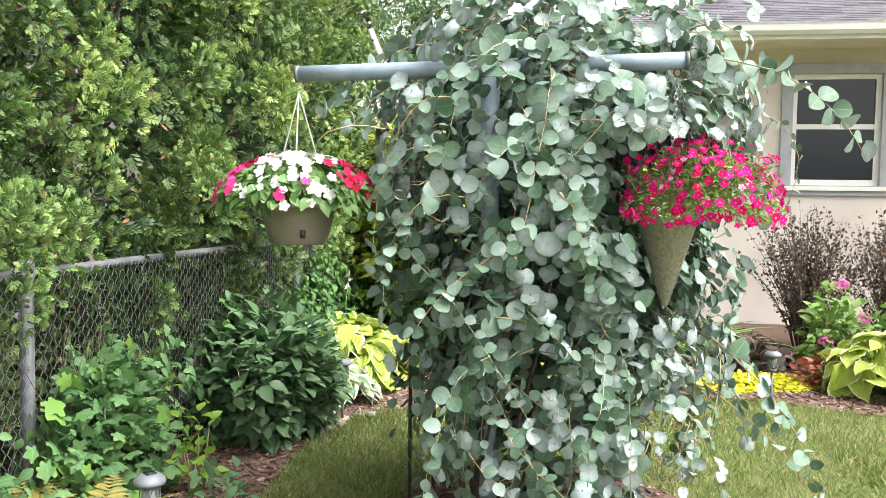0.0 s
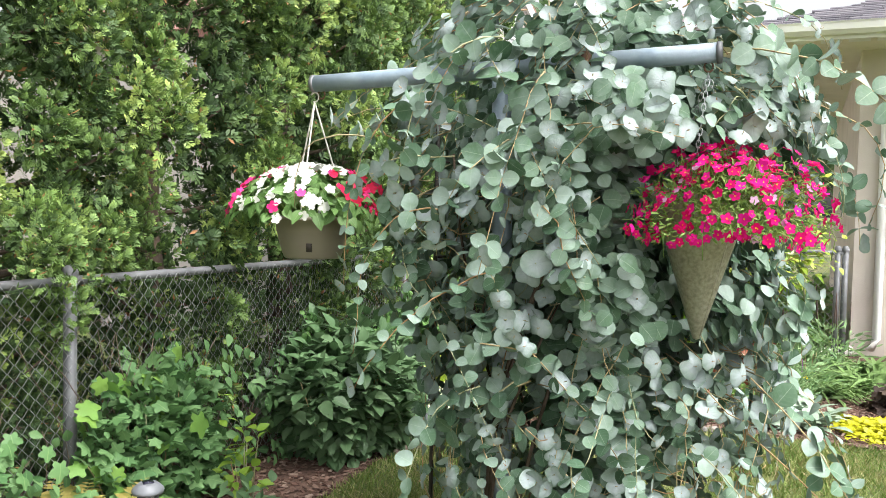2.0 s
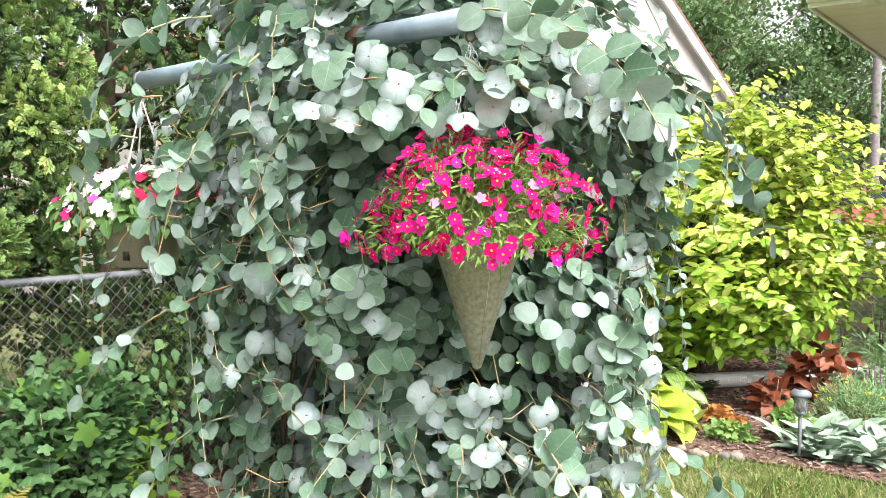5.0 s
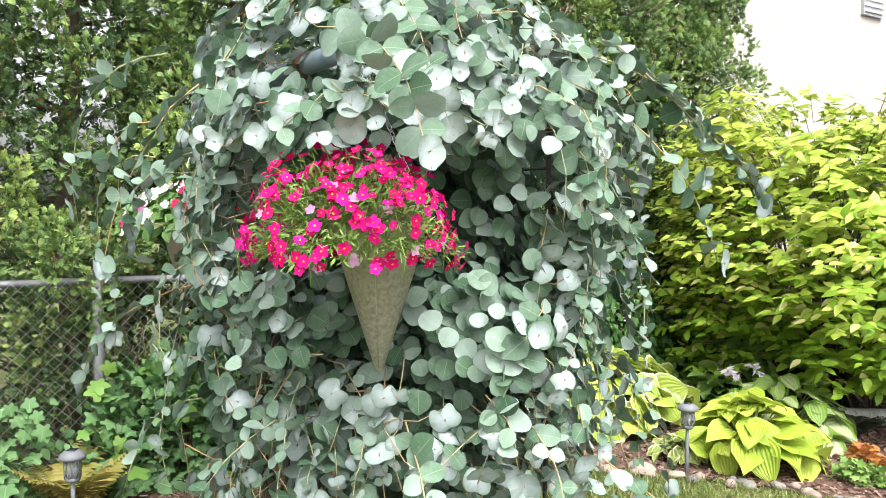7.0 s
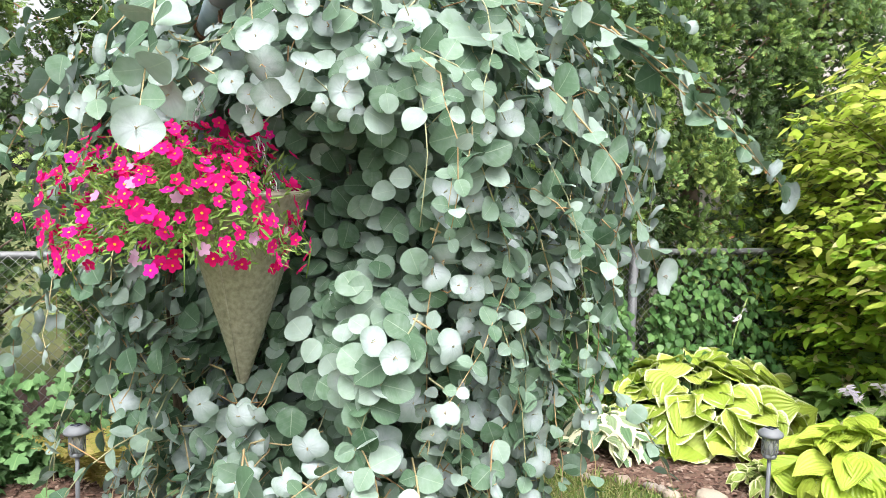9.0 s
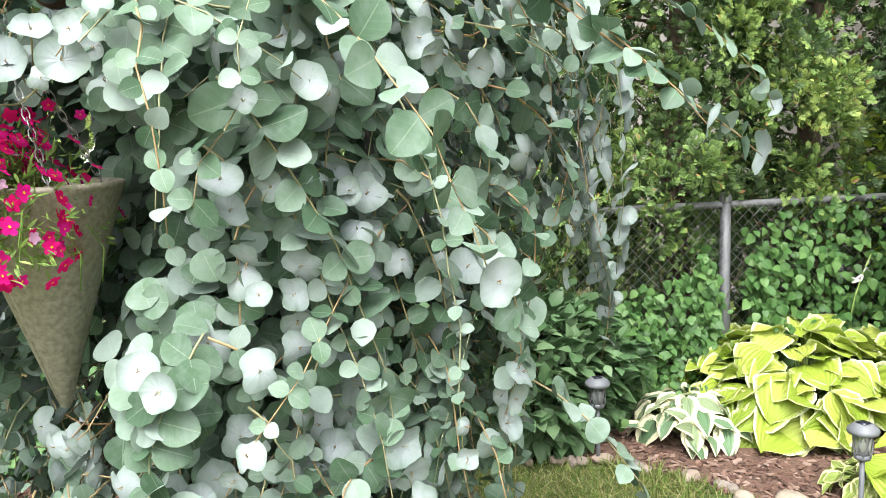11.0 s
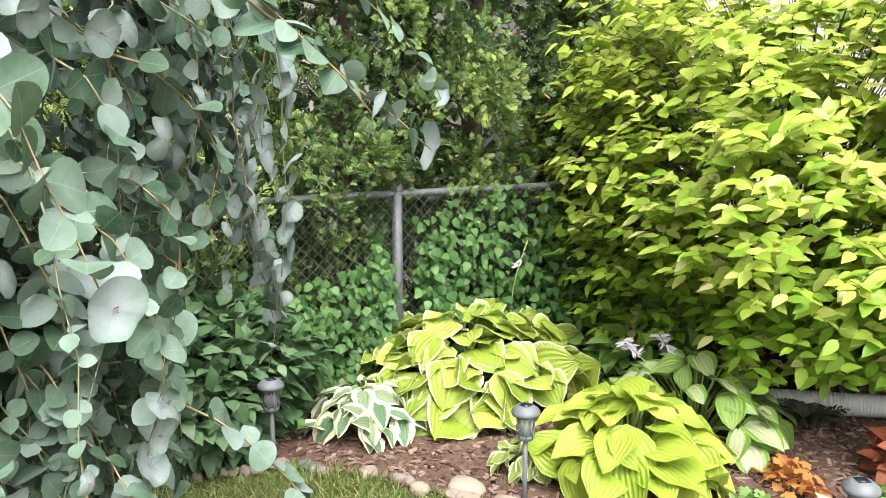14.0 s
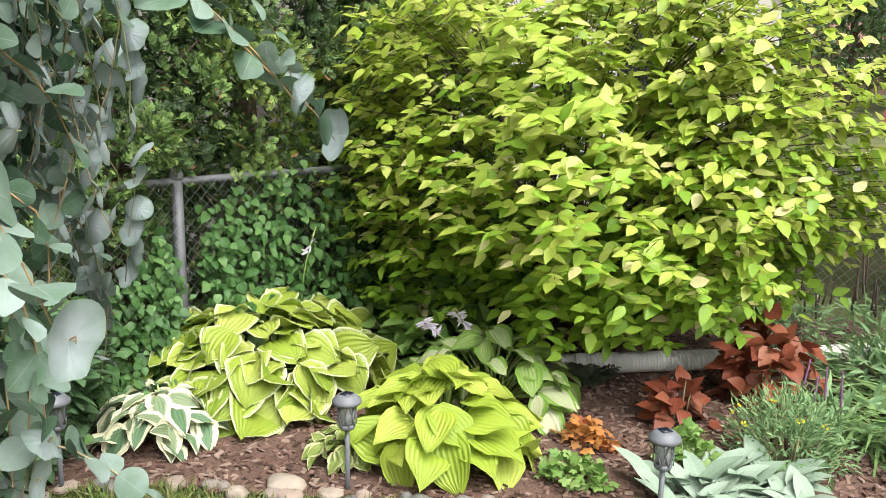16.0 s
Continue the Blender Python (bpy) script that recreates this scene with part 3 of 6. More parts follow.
def vine_axes(z):
    z = np.asarray(z, float)
    k = np.clip((z - 0.8) / 0.8, 0, 1)
    k = k * k * (3 - 2 * k)
    dome = np.sqrt(np.clip(1 - (np.clip(z - 1.72, 0, None) / 0.68) ** 2, 0, 1))
    low = np.clip(z / 0.35, 0, 1) * 0.18 + 0.82
    return 0.57 - 0.05 * k, 4.06 - 0.03 * k, (0.58 + 0.19 * k) * dome * low, (0.6 + 0.16 * k) * dome * low


def vine_surface(th, z, s=1.0):
    cx, cy, ax, ay = vine_axes(z)
    w = 1 + 0.08 * np.sin(3 * th + 2.1 * z) + 0.07 * np.sin(5 * th - 3.3 * z + 1)
    return np.stack([cx + ax * w * s * np.cos(th), cy + ay * w * s * np.sin(th), np.asarray(z, float) + 0 * th], -1)


def clear_of_pots(P):
    """True where a leaf does not sink into, or hang in front of, the two planters."""
    d = P[:, :2] - CT[:2]
    r = np.linalg.norm(d, axis=1)
    z = P[:, 2]
    wide = np.where(z > 1.36, 0.34, 0.05 + 0.4 * np.clip(z - 1.0, 0, 0.36))
    lim = np.where(z > 1.36, 0.2, wide)
    bad = (r < lim) & (z > 0.98) & (z < 1.78)
    for f in ((-0.25, -0.97), (0.25, -0.97), (0.68, -0.73), (0.93, -0.35), (0.99, 0.12), (0.97, 0.24)):
        f = np.array(f)
        a = d @ f
        p = np.abs(d[:, 0] * f[1] - d[:, 1] * f[0])
        bad |= (a > 0) & (a < 0.55) & (p < wide * 0.72) & (z > 1.04) & (z < 1.72)
    e = P - (BK + np.array([0, 0, 0.1]))
    bad |= (np.linalg.norm(e[:, :2], axis=1) < 0.33) & (np.abs(e[:, 2]) < 0.24)
    e2 = P[:, :2] - BK[:2]
    bad |= (np.abs(e2[:, 0] + 0.15 * e2[:, 1]) < 0.28) & (e2[:, 1] < 0) & (np.abs(e[:, 2]) < 0.24)
    zp = PL[2] + (PR[2] - PL[2]) * (P[:, 0] - PL[0]) / (PR[0] - PL[0])
    bad |= (np.abs(z - zp) < 0.06) & (P[:, 1] < 3.75) & ((P[:, 0] < 0.0) | ((P[:, 0] > 0.62) & (P[:, 0] < 1.02)))
    bad |= (np.abs(P[:, 0] - 0.2 - 0.12 * (3.67 - P[:, 1])) < 0.05) & (P[:, 1] < 3.7) & (z > 1.42) & (z < 1.62)
    return ~bad


def build_vine():
    r = np.random.default_rng(21)
    vine = thing("honeysuckle_vine", "large silvery green honeysuckle vine with round paired leaves on the pole", "vine", (0, 0, 0))
    ov, ds, st = [], [], Bag()   # leaf rows: P, D, N, S
    discs = []

    def node(p, t, n, s):
        """A pair of opposite leaves at p on a shoot running along t."""
        side = unit(np.cross(t, n) + r.normal(0, 0.5, 3))
        tilt = r.normal(0, 0.6, 3)
        for q in (side, -side):
            d = unit(q + t * r.uniform(0.0, 0.6) + n * r.uniform(-0.2, 0.5))
            ov.append((p, d, unit(n + tilt + r.normal(0, 0.25, 3) + np.array([0, 0, 0.3])), s * r.uniform(0.75, 1.15), False))

    def shoot(P, s0, nd):
        """A shoot along the points P with leaf pairs, ending in fused discs."""
        st.tube(P, np.linspace(0.003, 0.0012, len(P)), 4)
        seg = np.linalg.norm(np.diff(P, axis=0), axis=1)
        cum = np.concatenate([[0], np.cumsum(seg)])
        gap = 0.062
        k = int(cum[-1] / gap)
        for i in range(1, k + 1):
            a = i * gap + r.uniform(-0.012, 0.012)
            p = np.array([np.interp(a, cum, P[:, j]) for j in range(3)])
            p2 = np.array([np.interp(a + 0.02, cum, P[:, j]) for j in range(3)])
            t = unit(p2 - p + 1e-6)
            c = vine_axes(min(p[2], 1.8))
            out = unit(np.array([p[0] - c[0], p[1] - c[1], 0.25 + 0.6 * max(0, p[2] - 1.7)]))
            if i > k - nd:
                n = unit(out + t * 0.45 + r.normal(0, 0.34, 3))
                discs.append((p + out * 0.012, unit(np.cross(n, r.normal(size=3))), n, s0 * r.uniform(0.48, 0.64)))
            else:
                node(p, t, out, s0 * (1.08 - 0.4 * i / (k + 1)))

    # draping shoots
    for i in range(340):
        th = r.uniform(0, 2 * math.pi)
        z0 = r.choice([r.uniform(0.7, 1.6), r.uniform(1.5, 2.38)], p=[0.45, 0.55])
        ln = r.uniform(0.3, 0.95)
        drift = r.normal(0, 0.5)
        lift = r.uniform(0.0, 0.10) if r.uniform() < 0.72 else r.uniform(0.1, 0.26)
        q = np.linspace(0, 1, 9)
        zz = np.maximum(z0 + 0.06 * np.sin(q * 3.1) - ln * q ** 1.25, 0.06)
        P = vine_surface(th + drift * q, zz, r.uniform(0.8, 1.0) + 0.05 * q)
        cx, cy, _, _ = vine_axes(zz)
        o = unit(np.stack([P[:, 0] - cx, P[:, 1] - cy, 0.2 + 0 * zz], 1))
        P = P + o * (lift * np.sin(q * 2.2))[:, None] + np.cumsum(r.normal(0, 0.012, (9, 3)), 0)
        P[:, 2] = np.maximum(P[:, 2], 0.05)
        ok = clear_of_pots(P)
        if not ok.all():
            k = int(np.argmin(ok))
            if k < 4:
                continue
            P = P[:k]
        shoot(P, r.uniform(0.042, 0.082), r.integers(0, 5))
    # long free sprays that leave the mass
    free = [((1.0, 3.42, 2.03), (1.32, 3.38, 1.93), (1.55, 3.32, 1.66), 0.085), ((1.2, 4.55, 2.02), (1.36, 4.88, 1.72), (1.33, 5.12, 1.58), 0.08),
            ((0.9, 4.7, 2.2), (0.62, 5.2, 2.25), (0.3, 5.7, 2.24), 0.05), ((1.2, 4.4, 2.1), (1.05, 5.1, 1.9), (0.85, 5.5, 1.62), 0.06),
            ((-0.2, 3.4, 1.75), (-0.42, 3.35, 1.72), (-0.5, 3.4, 1.5), 0.06), ((1.1, 3.6, 0.95), (1.35, 3.5, 0.7), (1.5, 3.42, 0.36), 0.075),
            ((1.1, 3.7, 0.75), (1.4, 3.62, 0.5), (1.62, 3.55, 0.2), 0.07), ((1.25, 4.3, 0.75), (1.5, 4.5, 0.5), (1.62, 4.75, 0.18), 0.07),
            ((0.9, 4.75, 1.0), (0.95, 5.0, 0.75), (0.9, 5.2, 0.35), 0.07), ((0.5, 4.85, 1.5), (0.55, 5.1, 1.3), (0.5, 5.15, 0.9), 0.06),
            ((0.3, 3.25, 2.05), (0.1, 3.05, 1.9), (0.02, 3.05, 1.5), 0.07), ((0.42, 3.3, 1.95), (0.36, 3.12, 1.72), (0.27, 3.02, 1.3), 0.07),
            ((1.0, 4.35, 2.1), (1.25, 4.65, 1.95), (1.42, 4.92, 1.62), 0.07), ((1.1, 4.1, 2.0), (1.42, 4.3, 1.75), (1.53, 4.44, 1.38), 0.09),
            ((1.05, 3.95, 1.95), (1.35, 3.95, 1.8), (1.45, 3.92, 1.5), 0.08),
            ((0.05, 3.3, 1.85), (-0.15, 3.2, 1.7), (-0.22, 3.2, 1.2), 0.055), ((0.1, 3.3, 1.5), (-0.12, 3.25, 1.4), (-0.2, 3.25, 1.0), 0.06),
            ((0.25, 3.35, 1.3), (0.02, 3.15, 1.15), (-0.15, 3.1, 0.9), 0.065), ((0.2, 3.4, 0.9), (0.05, 3.25, 0.75), (-0.05, 3.2, 0.3), 0.065),
            ((1.2, 4.0, 0.9), (1.4, 3.95, 0.75), (1.5, 3.9, 0.45), 0.06)]
    for a, b, c, s in free:
        q = np.linspace(0, 1, 10)[:, None]
        P = (1 - q) ** 2 * np.array(a) + 2 * q * (1 - q) * (2 * np.array(b) - 0.5 * (np.array(a) + np.array(c))) + q * q * np.array(c)
        shoot(P + np.cumsum(r.normal(0, 0.004, P.shape), 0), s, 1)
    for i in range(16):   # fine hanging chains on the side towards the hostas
        k = r.uniform(0, 1)
        a = np.array([0.4 + 0.45 * k, 4.75, 2.0]) + r.normal(0, 0.12, 3)
        b = np.array([0.22 + 0.6 * k, 5.08 - 0.12 * k, 1.9]) + r.normal(0, 0.1, 3)
        c = np.array([0.12 + 0.7 * k + r.normal(0, 0.06), 5.24 - 0.25 * k + r.normal(0, 0.08), r.uniform(0.9, 1.7)])
        q = np.linspace(0, 1, 12)[:, None]
        P = (1 - q) ** 2 * a + 2 * q * (1 - q) * b + q * q * c
        shoot(P + np.cumsum(r.normal(0, 0.006, P.shape), 0), r.uniform(0.045, 0.075), r.integers(5, 12))
    # leaves within the mass
    n = 4200
    th, z = r.uniform(0, 2 * math.pi, n), r.uniform(0.05, 2.3, n)
    P = vine_surface(th, z, r.uniform(0.3, 0.76, n))
    # the hollow behind the cone planter is leafy too
    k = 1100
    a, q = 2.4 + r.uniform(-1.9, 1.9, k), r.uniform(0.2, 0.46, k)
    P = np.concatenate([P, np.stack([CT[0] + q * np.cos(a), CT[1] + q * np.sin(a), r.uniform(1.1, 1.95, k)], 1)])
    P = P[clear_of_pots(P)]
    n = len(P)
    cx, cy, _, _ = vine_axes(P[:, 2])
    out = unit(np.stack([P[:, 0] - cx, P[:, 1] - cy, np.full(n, 0.25)], 1))
    side = unit(np.cross(out, rand_dir(n, r)))
    for i in range(n):
        ov.append((P[i], unit(side[i] + np.array([0, 0, -0.35])), unit(out[i] + r.normal(0, 0.35, 3) + np.array([0, 0, 0.3])), r.uniform(0.045, 0.075), True))
    # flower-end discs over the surface
    n = 1000
    th, z = r.uniform(0, 2 * math.pi, n), r.uniform(0.15, 2.2, n)
    P = vine_surface(th, z, r.uniform(0.84, 1.07, n))
    P = P[clear_of_pots(P)]
    cx, cy, _, _ = vine_axes(P[:, 2])
    for i, p in enumerate(P):
        o = unit(np.array([p[0] - cx[i], p[1] - cy[i], 0.25]) + r.normal(0, 0.38, 3))
        discs.append((p, unit(np.cross(o, r.normal(size=3))), o, r.uniform(0.027, 0.051)))
        if r.uniform() < 0.6:
            st.tube([p - o * 0.14 + np.array([0, 0, 0.05]), p - o * 0.05, p], 0.002, 4)
    # thinner and shadier towards the foot
    ov = [a for a in ov if a[0][2] > 0.9 or r.uniform() < 0.35 + 0.65 * a[0][2]]
    discs = [a for a in discs if a[0][2] > 0.9 or r.uniform() < 0.12 + 0.8 * a[0][2]]
    ok = clear_of_pots(np.array([a[0] for a in ov]))
    ov = [a for a, k in zip(ov, ok) if k]
    ok = clear_of_pots(np.array([a[0] for a in discs]))
    discs = [a for a, k in zip(discs, ok) if k]

    def pack(rows):
        return frames(*[np.array([w[i] for w in rows]) for i in range(3)], np.array([w[3] for w in rows]))

    M = pack(ov)
    lb = Bag()
    kind = r.uniform(size=len(M))
    inner = np.array([w[4] for w in ov])
    lb.add(ROUND_FINE, M[(kind < 0.75) & ~inner]), lb.add(OVAL, M[(kind >= 0.75) & ~inner]), lb.add(ROUND, M[inner])
    part("leaves", lb, M_vine, vine, "rounded blue-green paired leaves", "stuff")
    # the discs towards the path are pieces of their own
    front = [d for d in discs if (d[0][0] - 0.6) * 0.8 - (d[0][1] - 4.1) * 0.6 > 0.15]
    near, rest = front[:290], front[290:] + [d for d in discs if (d[0][0] - 0.6) * 0.8 - (d[0][1] - 4.1) * 0.6 <= 0.15]
    dm = [Bag().add(T, np.eye(4)[None, :3]).mesh("disc_leaf", M_disc_each) for T in (DISC, DISC2, DISC3)]
    for i, m in enumerate(pack(near)):
        ob = part("disc_leaf", dm[i % 3], None, vine)
        ob.matrix_basis = mat4(m)
    Mr = pack(rest)
    part("disc_leaves", Bag().add(DISC, Mr[::2]).add(DISC2, Mr[1::2]), M_disc, vine, "fused silvery disc leaves", "stuff")
    eyes = Bag()
    for d in discs:
        for k in range(2):
            o = d[2]
            eyes.tube([d[0], d[0] + o * 0.005 + r.normal(0, 0.002, 3), d[0] + o * 0.01 + r.normal(0, 0.003, 3)], 0.0011, 3)
    part("flower_stub_mass", eyes, M_stem, vine, kind="stuff")
    wood = Bag()
    for i in range(14):   # woody stems up the pole
        a = r.uniform(0, 6.28)
        z = np.linspace(0, 1, 8)
        wood.tube(np.stack([0.28 + 0.2 * np.cos(a + 2 * z) * (0.5 + z), 3.85 + 0.25 * np.sin(a + 2 * z) * (0.5 + z), 0.01 + z * r.uniform(1.2, 1.9)], 1), np.linspace(0.009, 0.005, 8), 5)
    part("woody_growth", wood, M_wood, vine, "brown woody stems", "stuff")
    part("shoot_growth", st, M_stem, vine, "thin orange-brown and green shoots", "stuff")


build_vine()


# ---- hanging pots ----
def petals(bag, P, N, S, T=PETAL5):
    D = unit(np.cross(N, rand_dir(len(P))))
    bag.add(T, frames(P, D, N, S))


def flowermat(name, cols, eye=None):
    m, nt, b, out = nodes_of(name)
    col = ramp(nt, nt.nodes.new("ShaderNodeNewGeometry").outputs["Random Per Island"], cols)
    nt.links.new(col, b.inputs["Base Color"])
    b.inputs["Roughness"].default_value, b.inputs["Specular IOR Level"].default_value = 0.8, 0.15
    tr = nt.nodes.new("ShaderNodeBsdfTranslucent")
    nt.links.new(col, tr.inputs[0])
    mx = nt.nodes.new("ShaderNodeMixShader")
    mx.inputs[0].default_value = 0.3
    nt.links.new(b.outputs[0], mx.inputs[1])
    nt.links.new(tr.outputs[0], mx.inputs[2])
    nt.links.new(mx.outputs[0], out.inputs[0])
    return m


M_fwhite = flowermat("white_petal", [(0.72, 0.72, 0.68), (0.85, 0.85, 0.83)])
M_fpink = flowermat("pink_petal", [(0.75, 0.03, 0.2), (0.85, 0.08, 0.3)])
M_fred = flowermat("red_petal", [(0.55, 0.02, 0.06), (0.7, 0.03, 0.12)])
M_fmag = flowermat("magenta_petal", [(0.56, 0.004, 0.11), (0.68, 0.006, 0.17), (0.66, 0.012, 0.27)])
M_fold = flowermat("faded_petal", [(0.45, 0.2, 0.4), (0.6, 0.4, 0.55)])
M_feye = flowermat("yellow_eye", [(0.75, 0.35, 0.03), (0.8, 0.5, 0.06)])
M_fpale = flowermat("lilac_petal", [(0.7, 0.62, 0.75), (0.82, 0.78, 0.85)])
M_impl = leafmat("impatiens_leaf", [(0.07, 0.15, 0.035), (0.11, 0.22, 0.055), (0.17, 0.29, 0.1)], 0.5, 0.25, midrib=(0.3, 0.4, 0.2))
M_petl = leafmat("petunia_leaf", [(0.13, 0.24, 0.05), (0.22, 0.36, 0.08), (0.34, 0.48, 0.14)], 0.55, 0.35)


def build_basket():
    r = np.random.default_rng(31)
    o = np.array([PL[0], PL[1] - 0.005, 0])
    th = thing("hanging_basket", "taupe plastic hanging pot with white, pink and red impatiens", "flower pot", (o[0], o[1], 1.29))
    prof = [(0.001, 0), (0.112, 0), (0.118, 0.008), (0.135, 0.06), (0.145, 0.105), (0.148, 0.112), (0.15, 0.15), (0.156, 0.152), (0.158, 0.168), (0.146, 0.17), (0.14, 0.15), (0.001, 0.145)]
    part("pot", Bag().lathe(prof, 40), M_pot, th)
    part("drain_slot", Bag().box((0.045, -0.1255, 0.047), (0.022, 0.012, 0.034), 0.2), M_black, th)
    for a in (0.6, 2.7, 4.8):
        part("hanger_strap", Bag().tube([(0.148 * math.cos(a) * (1 - s), 0.148 * math.sin(a) * (1 - s), 0.16 + s * 0.475) for s in np.linspace(0, 1, 6)], 0.0035, 5), M_cord, th)
    part("hook", Bag().tube([(0.018 * math.sin(a), 0, 0.655 - 0.02 * math.cos(a)) for a in np.linspace(-0.4, 4.2, 10)], 0.0035, 5), M_cord, th)

    def cap(n, k, zb=0.15, lo=0.0):
        a, q = r.uniform(0, 6.28, n), np.sqrt(r.uniform(lo, 1, n))
        R = 0.335 * q
        z = zb + 0.19 * np.sqrt(np.clip(1 - q ** 2.4, 0, 1)) * k - 0.02 * q + 0.02
        P = np.stack([R * np.cos(a), R * np.sin(a), z], 1)
        N = unit(np.stack([np.cos(a) * q, np.sin(a) * q, 0.95 - 0.55 * q], 1) + r.normal(0, 0.25, (n, 3)))
        return P, N, q, a

    P, N, q, a = cap(760, 0.93)
    D = unit(np.stack([np.cos(a), np.sin(a), -0.2 - 0.6 * q], 1) + r.normal(0, 0.5, (760, 3)))
    part("foliage", Bag().add(POINTED, frames(P, D, N, r.uniform(0.035, 0.07, 760))), M_impl, th, "green pointed leaves", "stuff")
    st = Bag()
    for i in range(60):
        p = P[i * 3]
        st.tube([(p[0] * 0.25, p[1] * 0.25, 0.15), (p[0] * 0.7, p[1] * 0.7, 0.15 + p[2] * 0.35), tuple(p)], 0.003, 4)
    part("shoot_growth", st, M_petl, th, kind="stuff")
    P, N, q, a = cap(230, 1.05)
    col = np.where((np.cos(a - 3.3) > 0.72) & (q > 0.55) | (np.cos(a - 1.0) > 0.85) & (q > 0.6), 1, np.where((np.cos(a + 0.1) > 0.72) & (q > 0.55), 2, 0))
    col = np.where((r.uniform(size=230) < 0.12), 1, col)
    for k, m, nm in ((0, M_fwhite, "white"), (1, M_fpink, "pink"), (2, M_fred, "red")):
        bb = Bag()
        s = col == k
        petals(bb, P[s] + N[s] * 0.012, N[s], r.uniform(0.017, 0.026, s.sum()))
        part("blossoms", bb, m, th, nm + " impatiens blossoms", "stuff")


build_basket()


def build_cone():
    r = np.random.default_rng(32)
    th = thing("cone_planter", "weathered galvanised cone planter full of magenta petunias on a chain", "planter", tuple(CT))
    prof = [(0.001, 0), (0.012, 0.005), (0.164, 0.485), (0.17, 0.49), (0.17, 0.5), (0.162, 0.502), (0.155, 0.47), (0.001, 0.45)]
    part("cone", Bag().lathe(prof, 40), M_cone, th)
    part("seam", Bag().tube([(0.013 * math.cos(-0.75), 0.013 * math.sin(-0.75), 0.01), (0.166 * math.cos(-0.75), 0.166 * math.sin(-0.75), 0.487)], 0.0022, 4), M_cone, th)
    top = PR - CT + np.array([-0.03, 0, -0.07])
    for a in (0.3, 2.4, 4.5):
        p0 = np.array([0.16 * math.cos(a), 0.16 * math.sin(a), 0.49])
        n = 20
        ch = Bag()
        for i in range(n):
            c = p0 + (top - p0) * (i + 0.5) / n
            d = unit(top - p0)
            s = unit(np.cross(d, [1, 0, 0] if i % 2 else [0, 1, 0]))
            l = np.linalg.norm(top - p0) / n * 0.72
            ch.tube([c + d * l * math.cos(w) + s * 0.007 * math.sin(w) for w in np.linspace(0, 6.28, 9)], 0.0017, 4)
        part("chain", ch, M_chain, th)

    def mound(n, lo=0.0):
        u = rand_dir(n, r)
        u[:, 2] = np.where(u[:, 2] < -0.45, -u[:, 2], u[:, 2])
        k = r.uniform(lo, 1, n) ** 0.4
        drop = np.clip(np.hypot(u[:, 0], u[:, 1]), 0, 1)
        a = np.arctan2(u[:, 1], u[:, 0])
        k = k * (1 + 0.13 * np.sin(4 * a + 3 * u[:, 2]) + 0.1 * np.sin(7 * a - 5 * u[:, 2] + 1))
        P = u * np.array([0.29, 0.285, 0.16]) * k[:, None] + np.array([0.09, -0.17, 0.465])
        P[:, 2] -= 0.06 * drop ** 3
        return P, u

    P, u = mound(4400)
    D = unit(u + r.normal(0, 0.55, P.shape) + np.array([0, 0, -0.1]))
    part("foliage", Bag().add(LANCE, frames(P, D, unit(u + rand_dir(len(P), r) * 0.7 + np.array([0, 0, 0.5])), r.uniform(0.016, 0.034, len(P)))), M_petl, th, "small narrow bright green leaves", "stuff")
    st = Bag()
    for i in range(120):
        p = P[i]
        st.tube([(p[0] * 0.2, p[1] * 0.2, 0.47), (p[0] * 0.75, p[1] * 0.75, 0.5 + (p[2] - 0.45) * 0.75), tuple(p)], 0.0018, 3)
    for i in range(6):
        a = r.uniform(0, 6.28)
        st.tube([(0.09 + 0.28 * math.cos(a), -0.17 + 0.28 * math.sin(a), 0.42), (0.09 + 0.31 * math.cos(a), -0.17 + 0.31 * math.sin(a), 0.37), (0.09 + 0.3 * math.cos(a), -0.17 + 0.3 * math.sin(a), 0.3)], 0.0016, 3)
    part("shoot_growth", st, M_petl, th, kind="stuff")
    P, u = mound(470, 0.6)
    P += u * 0.02
    P[:26] = np.array([-0.02, -0.02, 0.62]) + r.normal(0, 1, (26, 3)) * np.array([0.09, 0.06, 0.035])   # a few blooms stand up at the back
    N = unit(u + r.normal(0, 0.3, u.shape))
    bb, ee = Bag(), Bag()
    S = r.uniform(0.0135, 0.0205, len(P))
    petals(bb, P, N, S)
    ee.add(DISC, frames(P + N * 0.003, unit(np.cross(N, rand_dir(len(P)))), N, S * 0.16))
    part("blossoms", bb, M_fmag, th, "magenta petunia blossoms", "stuff")
    part("blossom_eyes", ee, M_feye, th, "yellow-orange blossom throats", "stuff")
    P, u = mound(28, 0.7)
    bb = Bag()
    petals(bb, P + u * 0.015, u, r.uniform(0.01, 0.016, len(P)))
    part("faded_blossoms", bb, M_fold, th, "withered lilac blossoms", "stuff")


build_cone()


